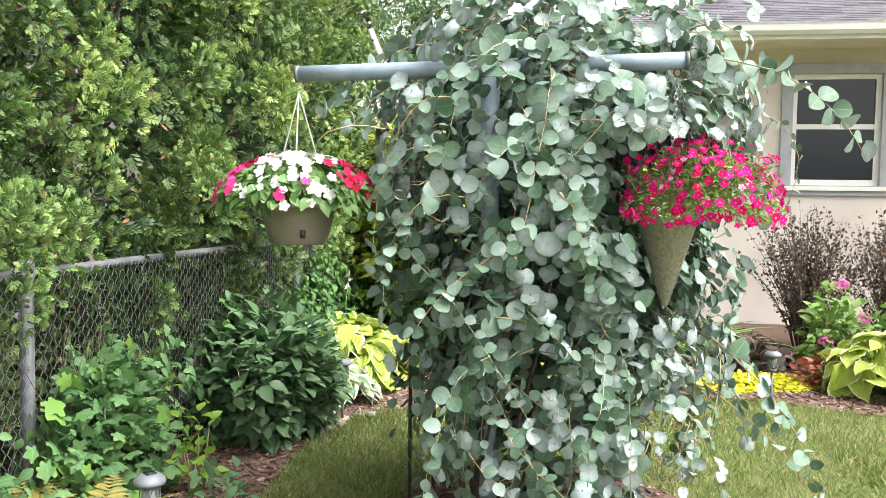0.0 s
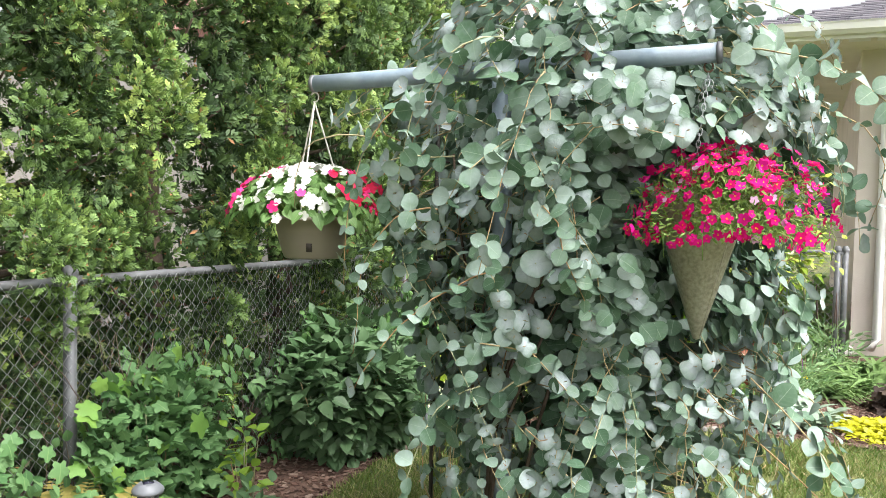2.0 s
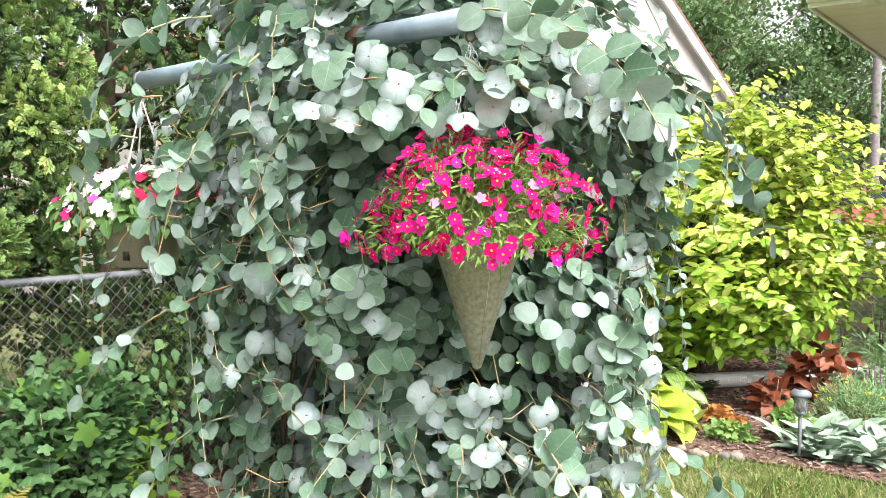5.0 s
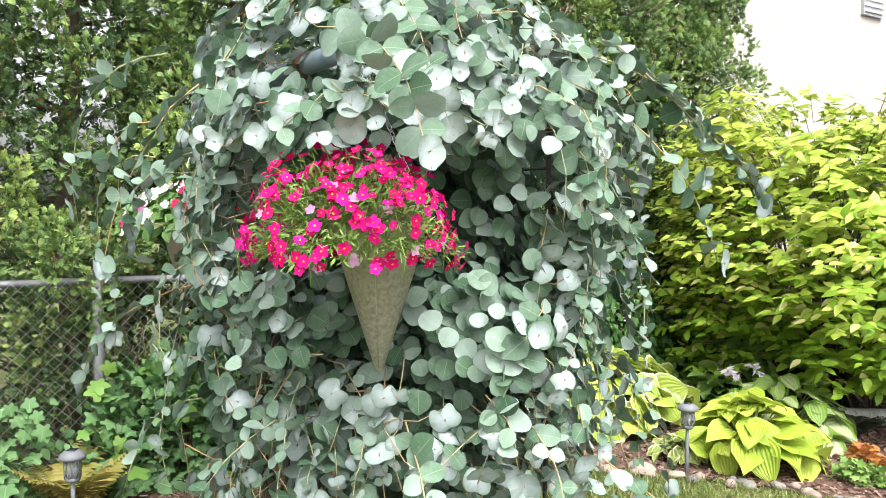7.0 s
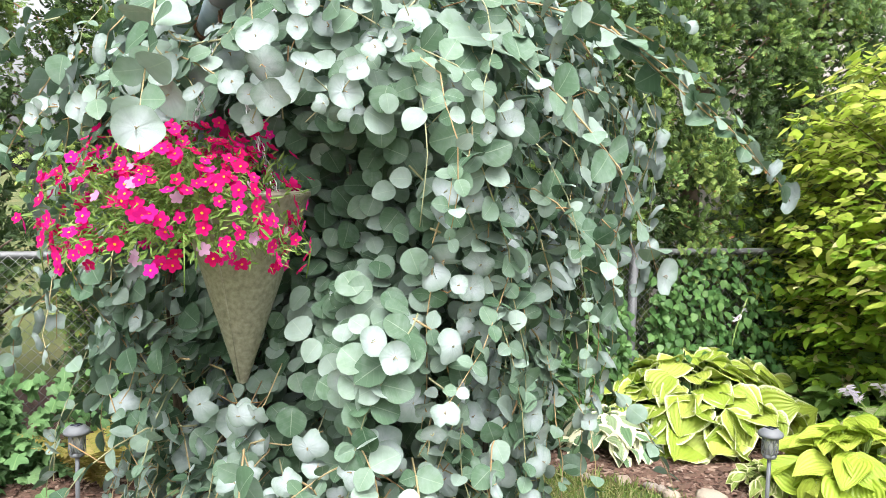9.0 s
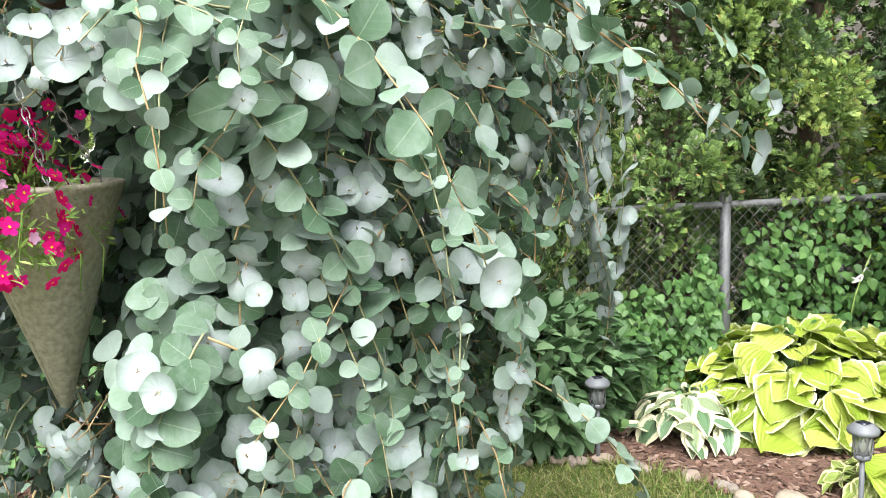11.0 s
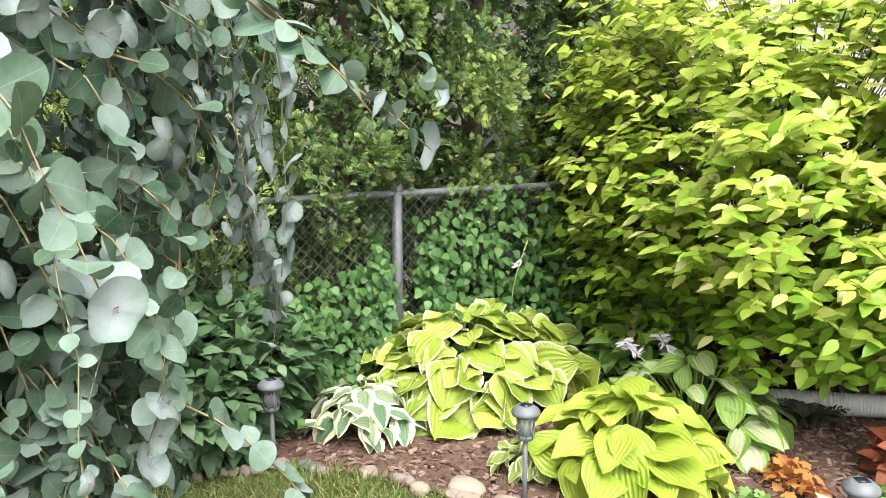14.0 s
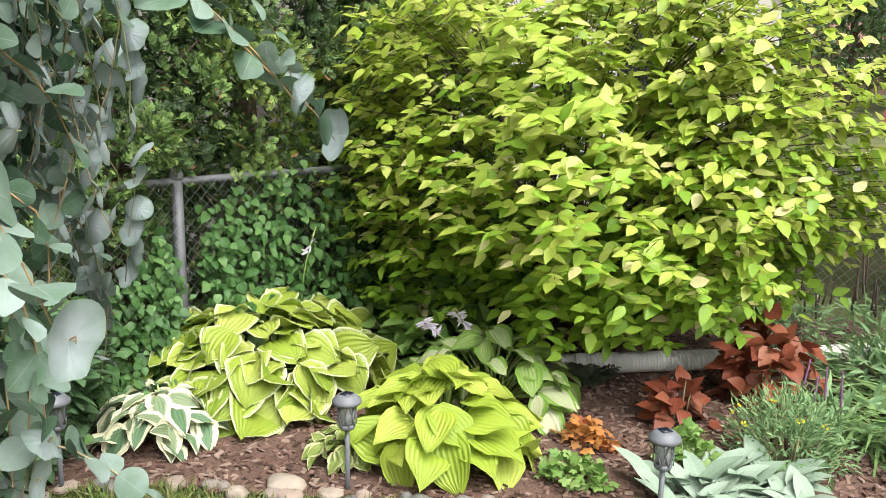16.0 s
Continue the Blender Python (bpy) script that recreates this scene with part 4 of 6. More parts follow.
# ---- solar lamps ----
def solar_lamp(x, y, group="solar lamps"):
    th = thing("solar_lamp", "grey solar path lamp on a stake with a lattice lantern", "lamp", (x, y, 0), group)
    part("stake", Bag().tube([(0, 0, -0.02), (0, 0, 0.1), (0, 0, 0.27)], 0.0105, 10), M_lampgrey, th)
    part("collar", Bag().lathe([(0.001, 0.262), (0.03, 0.264), (0.034, 0.272), (0.034, 0.282), (0.001, 0.284)], 20), M_lampgrey, th)
    part("lens", Bag().lathe([(0.001, 0.283), (0.03, 0.284), (0.034, 0.365), (0.001, 0.366)], 18), M_lens, th)
    la = Bag()
    for i in range(8):
        a = i * 6.2832 / 8
        for s in (-1, 1):
            la.tube([(0.0375 * math.cos(a + s * q * 0.8), 0.0375 * math.sin(a + s * q * 0.8), 0.28 + 0.09 * q) for q in np.linspace(0, 1, 6)], 0.0024, 4)
    part("lattice", la, M_lampgrey, th)
    cap = part("cap", Bag().lathe([(0.001, 0.364), (0.058, 0.366), (0.061, 0.374), (0.058, 0.383), (0.04, 0.398), (0.034, 0.402), (0.001, 0.403)], 28), M_lampgrey, th, "domed grey cap")
    part("solar_panel", Bag().box((0, 0, 0.4045), (0.04, 0.04, 0.003)), M_solar, cap)
    return th


lamp0 = solar_lamp(-0.70, 5.66)
lamp0.scale = (1.0, 1.0, 1.06)
for q in ((0.222, 6.37), (1.393, 6.801), (2.31, 6.27), (-1.08, 3.34)):
    copy_thing(lamp0, pose(q[0], q[1], 0, 0, 0, 40 * q[0]))


# ---- hostas ----
def hosta_blade(seed, broad=0.42, droop=0.35):
    t = [0, 0.08, 0.22, 0.4, 0.58, 0.75, 0.9, 1.0]
    w = [0.12, 0.62, 0.95, 1.0, 0.88, 0.62, 0.28, 0.02]
    r = np.random.default_rng(seed)
    cols = 7
    v, u = [], []
    ph = r.uniform(0, 6)
    for a_t, a_w in zip(t, w):
        for a in np.linspace(-1, 1, cols):
            y = a_t - (0.1 * abs(a) if a_t < 0.1 else 0)
            z = 0.12 * broad * abs(a) ** 1.3 * a_w * 2 - droop * a_t ** 2 + 0.06 * math.sin(ph + 9 * a_t + 2.5 * a) * abs(a) + r.normal(0, 0.006)
            v.append((a * a_w * broad, y, z)), u.append((a * 0.5 + 0.5, a_t))
    f = [(i * cols + j, i * cols + j + 1, (i + 1) * cols + j + 1, (i + 1) * cols + j) for i in range(len(t) - 1) for j in range(cols - 1)]
    return v, f, u


M_hgold = leafmat("golden_hosta_leaf", [(0.25, 0.36, 0.04), (0.37, 0.47, 0.065), (0.5, 0.56, 0.13)], 0.45, 0.25, margin=(0.64, 0.68, 0.4), medge=0.88, veins=9, each=True, dry=(0.4, 0.25, 0.12))
M_hlime = leafmat("lime_hosta_leaf", [(0.3, 0.42, 0.045), (0.42, 0.53, 0.07), (0.55, 0.61, 0.13)], 0.42, 0.25, veins=9, each=True)
M_hvar = leafmat("white_edged_hosta_leaf", [(0.12, 0.22, 0.11), (0.16, 0.27, 0.15), (0.3, 0.36, 0.2)], 0.5, 0.2, margin=(0.74, 0.73, 0.52), medge=0.54, veins=7, each=True, dry=(0.45, 0.3, 0.15))
M_hcent = leafmat("white_centred_hosta_leaf", [(0.6, 0.63, 0.42), (0.5, 0.58, 0.3), (0.24, 0.4, 0.06)], 0.45, 0.22, margin=(0.2, 0.35, 0.06), medge=0.64, veins=7, each=True, dry=(0.5, 0.3, 0.2))
M_hsmall = leafmat("small_hosta_leaf", [(0.26, 0.36, 0.08), (0.36, 0.45, 0.13)], 0.5, 0.2, margin=(0.6, 0.6, 0.34), medge=0.7, veins=5, each=True)
M_hpet = leafmat("hosta_stalk", [(0.3, 0.42, 0.12), (0.36, 0.46, 0.16)], 0.5, 0.1)


def hosta(name_label, x, y, R, H, n, ln, mat, seed, sx=1.0, sy=1.0, broad=0.46, rot=0.0, flat=0.55):
    r = np.random.default_rng(seed)
    th = thing("hosta", name_label, "hosta", (x, y, 0.01), "hostas in the bed")
    T = [Bag().add(hosta_blade(seed * 10 + k, broad * (0.9 + 0.1 * k), 0.25 + 0.1 * k), np.eye(4)[None, :3]).mesh("leaf", mat) for k in range(3)]
    pb = Bag()
    for i in range(n):
        k = (i + 0.5) / n
        a = i * 2.39996 + r.normal(0, 0.2)
        ph = min(1.5, 1.5 * k ** 0.62 + r.normal(0, 0.08))
        out = np.array([math.cos(a) * sx, math.sin(a) * sy, 0])
        s = ln * r.uniform(0.8, 1.12) * (0.75 + 0.3 * k)
        P = out * (R - 0.35 * s) * math.sin(ph) + np.array([0, 0, max(0.06, H * (0.1 + 0.88 * math.cos(ph)) * r.uniform(0.9, 1.05))])
        D = unit(out * (math.cos(ph) * 0.9 + 0.35) + np.array([0, 0, 0.42 - 0.68 * math.sin(ph) * flat / 0.55]) + r.normal(0, 0.26, 3))
        N = unit(np.array([0, 0, 0.35 + math.cos(ph)]) + out * (0.25 + 0.5 * math.sin(ph)) + r.normal(0, 0.33, 3))
        ob = part("leaf", T[i % 3], None, th)
        ob.matrix_basis = mat4(frames(P[None] - D[None] * s * 0.4, D[None], N[None], s)[0])
        b0 = P - D * s * 0.4
        pb.tube([(0.12 * b0[0], 0.12 * b0[1], 0.0), (0.55 * b0[0], 0.55 * b0[1], 0.6 * b0[2] + 0.02), tuple(b0)], 0.0055, 5)
    part("stalk_mass", pb, M_hpet, th, kind="stuff")
    return th


def flower_stalk(th, p, h, lean, mat, n=9, s=0.03):
    r = np.random.default_rng(int(abs(p[0]) * 1000) + 5)
    q = np.linspace(0, 1, 6)
    P = np.stack([p[0] + lean[0] * q ** 1.5, p[1] + lean[1] * q ** 1.5, p[2] + h * q], 1)
    part("flower_stalk", Bag().tube(P, 0.004, 5), M_hpet, th)
    b = Bag()
    for i in range(n):
        k = 0.6 + 0.4 * i / n
        c = np.array([np.interp(k, q, P[:, j]) for j in range(3)])
        d = unit(np.array([r.normal(), r.normal(), -0.3]))
        b.add(LANCE, frames(np.repeat(c[None], 5, 0), unit(d + r.normal(0, 0.3, (5, 3))), rand_dir(5, r), np.full(5, s * 1.6)))
    part("blossoms", b, mat, th, kind="stuff")


big = hosta("large golden green hosta with pale leaf edges", -0.93, 6.98, 0.74, 0.5, 165, 0.235, M_hgold, 3, 0.85, 1.0, broad=0.6, flat=0.36)
var = hosta("small hosta with broad creamy white leaf edges", -0.83, 6.23, 0.33, 0.25, 50, 0.165, M_hvar, 4, broad=0.4)
lime = hosta("lime green hosta with large smooth ribbed leaves", 0.34, 6.87, 0.44, 0.41, 62, 0.25, M_hlime, 5, broad=0.47, flat=0.38)
cent = hosta("hosta with white-centred green-edged leaves in flower", 0.22, 7.48, 0.47, 0.42, 70, 0.19, M_hcent, 6, broad=0.4)
mini = hosta("tiny ruffled yellow-edged hosta beside the lamp", 0.03, 6.59, 0.2, 0.15, 70, 0.085, M_hsmall, 7, broad=0.4)
for p, h, ln in (((-0.1, 0.0, 0.3), 0.2, (-0.1, -0.05)), ((0.15, 0.1, 0.3), 0.19, (0.05, 0.02)), ((-0.2, -0.1, 0.3), 0.17, (-0.1, -0.1))):
    flower_stalk(cent, p, h, ln, M_fpale, 10, 0.035)
for p, h, ln in (((-0.45, 0.0, 0.4), 0.25, (-0.1, -0.1)), ((0.0, 0.3, 0.5), 0.35, (0.02, 0.1)), ((-0.2, 0.35, 0.5), 0.3, (-0.05, 0.1))):
    flower_stalk(big, p, h, ln, M_fpale, 4, 0.03)


# ---- golden dogwood ----
ELM = leaf_grid([0, 0.14, 0.36, 0.7, 1], [0.03, 0.2, 0.29, 0.19, 0.004], 3, 0.14, 0.2)
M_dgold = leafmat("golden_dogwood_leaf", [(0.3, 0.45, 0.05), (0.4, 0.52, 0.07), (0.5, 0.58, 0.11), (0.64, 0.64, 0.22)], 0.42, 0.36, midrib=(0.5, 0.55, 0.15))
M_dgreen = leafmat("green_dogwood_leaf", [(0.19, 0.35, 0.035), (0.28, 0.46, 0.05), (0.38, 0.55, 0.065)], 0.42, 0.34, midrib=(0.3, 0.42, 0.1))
M_dpale = leafmat("bleached_dogwood_leaf", [(0.62, 0.58, 0.25), (0.72, 0.66, 0.36)], 0.5, 0.3)


def build_dogwood():
    r = np.random.default_rng(41)
    th = thing("dogwood_shrub", "broad golden yellow-green dogwood shrub", "shrub", (0.08, 8.42, 0))
    tw = Bag()
    gold, green, pale = [], [], []
    for i in range(2300):
        a = r.uniform(0, 2 * math.pi)
        el = math.asin(r.uniform(-0.6, 1.0))
        k = r.uniform(0.75, 1.0) if r.uniform() < 0.8 else r.uniform(0.4, 0.8)
        u = np.array([math.cos(a) * math.cos(el) ** 0.55, math.sin(a) * math.cos(el) ** 0.55, math.sin(el)])
        wob = 1 + 0.12 * math.sin(4 * a + 3 * el) + 0.08 * math.sin(9 * a)
        tip = np.array([u[0] * (1.8 if u[0] > 0 else 1.85), u[1] * 1.32, 0]) * k * wob + np.array([0, 0, 1.02 + (1.4 if u[2] > 0 else 1.25) * u[2] * k * wob])
        tip[:2] *= 1 - 0.26 * max(0.0, -u[2]) / 0.6
        tip[2] = max(tip[2], 0.37 + 0.16 * max(0.0, u[0]) + r.uniform(-0.06, 0.06))
        base = np.array([r.normal(0, 0.16), r.normal(0, 0.14), 0.0])
        q = np.linspace(0, 1, 7)
        mid = np.array([tip[0] * 0.5, tip[1] * 0.5, tip[2] * 0.98 + 0.06])
        P = (1 - q[:, None]) ** 2 * base + 2 * (q * (1 - q))[:, None] * mid + (q ** 2)[:, None] * tip
        if i % 12 == 0:
            tw.tube(P, np.linspace(0.009, 0.002, 7), 4)
        else:
            tw.tube(P[4:], np.linspace(0.0028, 0.0016, 3), 3)
        nn = r.integers(5, 9)
        for j in range(nn):
            s = 1 - 0.036 * j
            p = np.array([np.interp(s, q, P[:, m]) for m in range(3)])
            t = unit(P[-1] - P[-3])
            sd = unit(np.cross(t, [0, 0, 1]) if j % 2 else np.cross(t, np.cross(t, [0, 0, 1])) * 0.6 + np.cross(t, [0, 0, 1]) * 0.5)
            for sg in (-1, 1):
                d = unit(sd * sg * np.array([1, 1, 0.4]) + np.array([u[0], u[1], 0]) * 0.45 + np.array([0, 0, -0.08]) + r.normal(0, 0.28, 3))
                n_ = unit(np.array([0, 0, 1.0]) + np.array([0.15 + 0.35 * u[0], -0.15 + 0.35 * u[1], 0]) + r.normal(0, 0.26, 3))
                row = (p + r.normal(0, 0.018, 3), d, n_, r.uniform(0.066, 0.108))
                # leaves low and deep inside go green: partly leaf colour, partly shade painted in
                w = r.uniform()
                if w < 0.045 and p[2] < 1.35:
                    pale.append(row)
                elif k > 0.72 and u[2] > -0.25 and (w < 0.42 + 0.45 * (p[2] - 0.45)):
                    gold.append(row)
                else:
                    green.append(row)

    def pack(rows):
        return frames(*[np.array([w[i] for w in rows]) for i in range(3)], np.array([w[3] for w in rows]))

    part("shoot_growth", tw, M_wood, th, kind="stuff")
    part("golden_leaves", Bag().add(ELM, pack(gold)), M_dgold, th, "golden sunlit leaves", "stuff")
    part("green_leaves", Bag().add(ELM, pack(green)), M_dgreen, th, "greener inner and underside leaves, shade partly in the colour", "stuff")
    part("pale_leaves", Bag().add(ELM, pack(pale)), M_dpale, th, "bleached cream leaves", "stuff")


build_dogwood()


# ---- leafy plants made of leaf clouds ----
def leaf_cloud(name, label, category, at, fn, n, T, mat, size, seed, stems=20, stem_h=0.3, group="", smat=None, up=0.6, droop=0.2):
    """A plant whose leaves fill the shape fn(r, n) -> points and outward ways."""
    r = np.random.default_rng(seed)
    th = thing(name, label, category, at, group)
    P, O = fn(r, n)
    D = unit(O + r.normal(0, 0.5, P.shape) + np.array([0, 0, -droop]))
    N = unit(np.array([0, 0, up]) + O * 0.6 + r.normal(0, 0.3, P.shape))
    part("leaves", Bag().add(T, frames(P, D, N, r.uniform(size[0], size[1], n))), mat, th, kind="stuff")
    st = Bag()
    for i in range(stems):
        p = P[r.integers(0, n)]
        b = np.array([p[0] * 0.55, p[1] * 0.55, 0.0])
        st.tube([b, b * 0.4 + p * 0.6 + np.array([0, 0, 0.03]), p], np.array([0.006, 0.004, 0.002]), 4)
    if stems:
        part("shoot_growth", st, smat or M_stem, th, kind="stuff")
    return th


def dome(ax, ay, h, inner=0.55, rot=0.0, foot=1.0):
    def fn(r, n):
        u = rand_dir(n, r)
        u[:, 2] = np.abs(u[:, 2])
        k = r.uniform(inner, 1, n) ** 0.7
        w = 1 + 0.12 * np.sin(5 * np.arctan2(u[:, 1], u[:, 0]) + 4 * u[:, 2])
        P = u * np.array([ax, ay, h]) * (k * w)[:, None]
        P[:, 2] += 0.03
        P[:, :2] *= (foot + (1 - foot) * np.clip(P[:, 2:3] / (0.6 * h), 0, 1))
        c, s = math.cos(rot), math.sin(rot)
        P[:, :2] = P[:, :2] @ np.array([[c, s], [-s, c]])
        O = u.copy()
        O[:, :2] = O[:, :2] @ np.array([[c, s], [-s, c]])
        return P, O
    return fn


M_dark = leafmat("dark_shrub_leaf", [(0.075, 0.15, 0.065), (0.12, 0.22, 0.1), (0.19, 0.3, 0.155)], 0.45, 0.2, midrib=(0.16, 0.25, 0.12))
M_rasp = leafmat("raspberry_leaf", [(0.08, 0.18, 0.07), (0.13, 0.26, 0.095), (0.19, 0.34, 0.14)], 0.55, 0.3, midrib=(0.25, 0.4, 0.16))
M_vineg = leafmat("grapevine_leaf", [(0.14, 0.29, 0.06), (0.22, 0.38, 0.08)], 0.5, 0.35)
M_ivy = leafmat("ivy_leaf", [(0.05, 0.13, 0.036), (0.085, 0.19, 0.055), (0.15, 0.28, 0.085)], 0.5, 0.25, midrib=(0.18, 0.3, 0.1))
M_fern = leafmat("fern_frond", [(0.26, 0.26, 0.06), (0.36, 0.3, 0.09), (0.42, 0.33, 0.12)], 0.6, 0.3)

leaf_cloud("dark_shrub", "dense dark green leafy shrub beside the fence", "shrub", (-1.14, 5.42, 0), dome(0.54, 0.72, 0.76, 0.5, -0.12, 0.55), 3000, POINTED, M_dark, (0.07, 0.125), 51, 40, up=1.3)
leaf_cloud("raspberry_bush", "light green bushy bramble with lobed leaves against the fence", "bush", (-1.6, 4.1, 0), dome(0.26, 0.55, 0.74, 0.4), 1300, MAPLE, M_rasp, (0.028, 0.055), 52, 40)
leaf_cloud("raspberry_bush", "light green bushy bramble with lobed leaves against the fence", "bush", (-1.62, 2.65, 0), dome(0.36, 0.6, 0.66, 0.4), 1100, MAPLE, M_rasp, (0.028, 0.055), 53, 40)


# ---- house ----
WA = -0.12
HX, HY = 2.58, 10.6           # wall corner
HD = unit([1, WA, 0])         # along the garden wall
HB = np.array([-HD[1], HD[0], 0])  # away from the garden


def hp(a, b, z):
    p = np.array([HX, HY, 0]) + HD * a + HB * b
    return (p[0], p[1], z)


def hbox(a0, a1, b0, b1, z0, z1):
    V = [hp(a, b, z) for a in (a0, a1) for b in (b0, b1) for z in (z0, z1)]
    return V, [(0, 1, 3, 2), (4, 6, 7, 5), (0, 4, 5, 1), (2, 3, 7, 6), (0, 2, 6, 4), (1, 5, 7, 3)]


def build_house():
    th = thing("house", "low stucco house with grey shingled hip roof and white gutter", "house", hp(0, 0, 0))
    inv = Matrix.Translation(Vector(hp(0, 0, 0))).inverted()

    def hpart(name, bag, mat, parent=th, label="", smooth=False):
        ob = part(name, bag, mat, parent, label, smooth=smooth)
        ob.data.transform(inv)
        return ob

    W0, W1, Z0, Z1, EV = 1.37, 2.37, 1.7, 3.02, 3.31
    for a0, a1, z0, z1 in ((0, W0, 0, EV), (W1, 12, 0, EV), (W0, W1, 0, Z0), (W0, W1, Z1, EV)):
        hpart("wall", Bag().raw(*hbox(a0, a1, 0, 0.2, z0, z1)), M_stucco, label="pinkish beige stucco wall")
    for q in ((0, 0.2, 0.2, 9), (11.8, 12, 0.2, 9), (0.2, 11.8, 8.8, 9)):
        hpart("wall", Bag().raw(*hbox(*q, 0, EV)), M_stucco)
    win = hpart("window", Bag().raw(*hbox(W0, W1, 0.05, 0.07, Z0, Z1)), M_trim, label="double hung window with grey casing")
    win.data.clear_geometry()
    f = Bag()
    for a0, a1, z0, z1 in ((W0 - 0.13, W0, Z0 - 0.12, Z1 + 0.12), (W1, W1 + 0.13, Z0 - 0.12, Z1 + 0.12), (W0, W1, Z1, Z1 + 0.12), (W0, W1, Z0 - 0.12, Z0)):
        f.raw(*hbox(a0, a1, -0.035, -0.002, z0, z1))
    hpart("casing", f, M_trim, win)
    f = Bag()
    for a0, a1, z0, z1 in ((W0, W0 + 0.06, Z0, Z1), (W1 - 0.06, W1, Z0, Z1), (W0 + 0.06, W1 - 0.06, Z1 - 0.06, Z1), (W0 + 0.06, W1 - 0.06, Z0, Z0 + 0.07), (W0 + 0.06, W1 - 0.06, 2.37, 2.43)):
        f.raw(*hbox(a0, a1, 0.03, 0.09, z0, z1))
    hpart("sash", f, M_white, win)
    hpart("sill", Bag().raw(*hbox(W0 - 0.16, W1 + 0.16, -0.07, 0.0, Z0 - 0.06, Z0 - 0.01)), M_white, win)
    hpart("pane", Bag().raw(*hbox(W0 + 0.06, W1 - 0.06, 0.055, 0.06, 2.43, Z1 - 0.06)), M_glass, win)
    hpart("pane", Bag().raw(*hbox(W0 + 0.06, W1 - 0.06, 0.045, 0.05, Z0 + 0.07, 2.37)), M_glass, win)
    # eaves
    A0, A1, B0, B1 = -1.5, 12.8, -0.75, 10
    sof = hpart("soffit", Bag().raw(*hbox(A0 + 0.02, A1, B0 + 0.02, B1, EV + 0.021, EV + 0.04)), M_soffit, label="cream boarded soffit")
    for i in range(36):
        b0 = B0 + 0.02 + i * 0.3
        hpart("soffit_board", Bag().raw(*hbox(A0 + 0.02, A1, b0, min(b0 + 0.294, B1), EV, EV + 0.02)), M_soffit, sof)
    g = Bag()
    g.raw(*hbox(A0 - 0.02, A1, B0 - 0.03, B0, EV - 0.02, EV + 0.14)), g.raw(*hbox(A0 - 0.03, A0, B0, B1, EV - 0.02, EV + 0.14))
    hpart("fascia", g, M_white)
    gp = [(-0.03, 0.02), (-0.09, 0.02), (-0.13, 0.06), (-0.14, 0.12), (-0.15, 0.14), (-0.135, 0.14), (-0.12, 0.07), (-0.085, 0.035), (-0.03, 0.035)]
    V = [hp(a, B0 + y, EV + z) for a in (A0 - 0.02, A1) for y, z in gp]
    n = len(gp)
    hpart("gutter", Bag().raw(V, [(i, (i + 1) % n, n + (i + 1) % n, n + i) for i in range(n)] + [tuple(range(n)), tuple(range(n, 2 * n))]), M_white)
    for a in np.arange(A0 + 0.3, A0 + 1.9, 0.26):
        hpart("soffit_vent", Bag().raw(*hbox(a, a + 0.2, B0 + 0.06, B0 + 0.2, EV - 0.012, EV - 0.002)), M_white)
    d = Bag()
    q = [hp(0.25, B0 - 0.06, EV + 0.05), hp(0.25, B0 - 0.05, EV - 0.12), hp(0.25, -0.06, EV - 0.42), hp(0.25, -0.05, EV - 0.6), hp(0.25, -0.05, 1.5), hp(0.25, -0.05, 0.2), hp(0.19, -0.2, 0.12)]
    d.tube(q, 0.045, 8)
    hpart("downspout", d, M_white, smooth=True)
    # hip roof and its shingles
    rise_, run = 0.36, 4.6
    core = [hp(A0, B0, EV + 0.13), hp(A1, B0, EV + 0.13), hp(A1, B1, EV + 0.13), hp(A0, B1, EV + 0.13), hp(A0 + run, B0 + run, EV + 0.13 + run * rise_), hp(A1 - run, B0 + run, EV + 0.13 + run * rise_)]
    roof = hpart("roof", Bag().raw(core, [(0, 1, 5, 4), (1, 2, 5), (2, 3, 4, 5), (3, 0, 4), (3, 2, 1, 0)]), M_shinglei, label="grey asphalt shingle roof")
    r = np.random.default_rng(61)
    sh, k = Bag(), 0
    for row in range(31):
        b = B0 + row * 0.135
        a = A0 + row * 0.135 + r.uniform(0, 0.2)
        while a < min(A1 - row * 0.135, 8.5):
            l = r.uniform(0.18, 0.42)
            V, F = hbox(a, a + l - 0.006, b - 0.01, b + 0.15, 0, 1)
            z0 = EV + 0.13 + (row * 0.135) * rise_
            V = [(x, y, z0 + (0.012 if j % 2 else 0.0) + (0.15 * rise_ if (j // 2) % 2 else 0.004) + r.uniform(0, 0.004)) for j, (x, y, z) in enumerate(V)]
            sh.raw(V, F)
            a += l
    shg = hpart("shingles", sh, M_shinglei, roof)
    shg["kind"] = "stuff"


build_house()


# ---- drain pipe from the downspout ----
def build_pipe():
    th = thing("drain_pipe", "white corrugated plastic drain pipe lying on the mulch", "pipe", (0, 0, 0))
    p0, p1, p2 = np.array([2.55, 10.45, 0.075]), np.array([1.15, 8.95, 0.075]), np.array([0.2, 8.02, 0.09])
    part("smooth_pipe", Bag().tube([p0 + (p1 - p0) * s for s in np.linspace(0, 1, 6)], 0.055, 14), M_pipe, th)
    s = np.linspace(0, 1, 289)
    part("corrugated_pipe", Bag().tube([p1 + (p2 - p1) * k for k in s], np.where(np.arange(289) % 4 < 2, 0.0615, 0.0545), 14), M_pipe, th)


build_pipe()


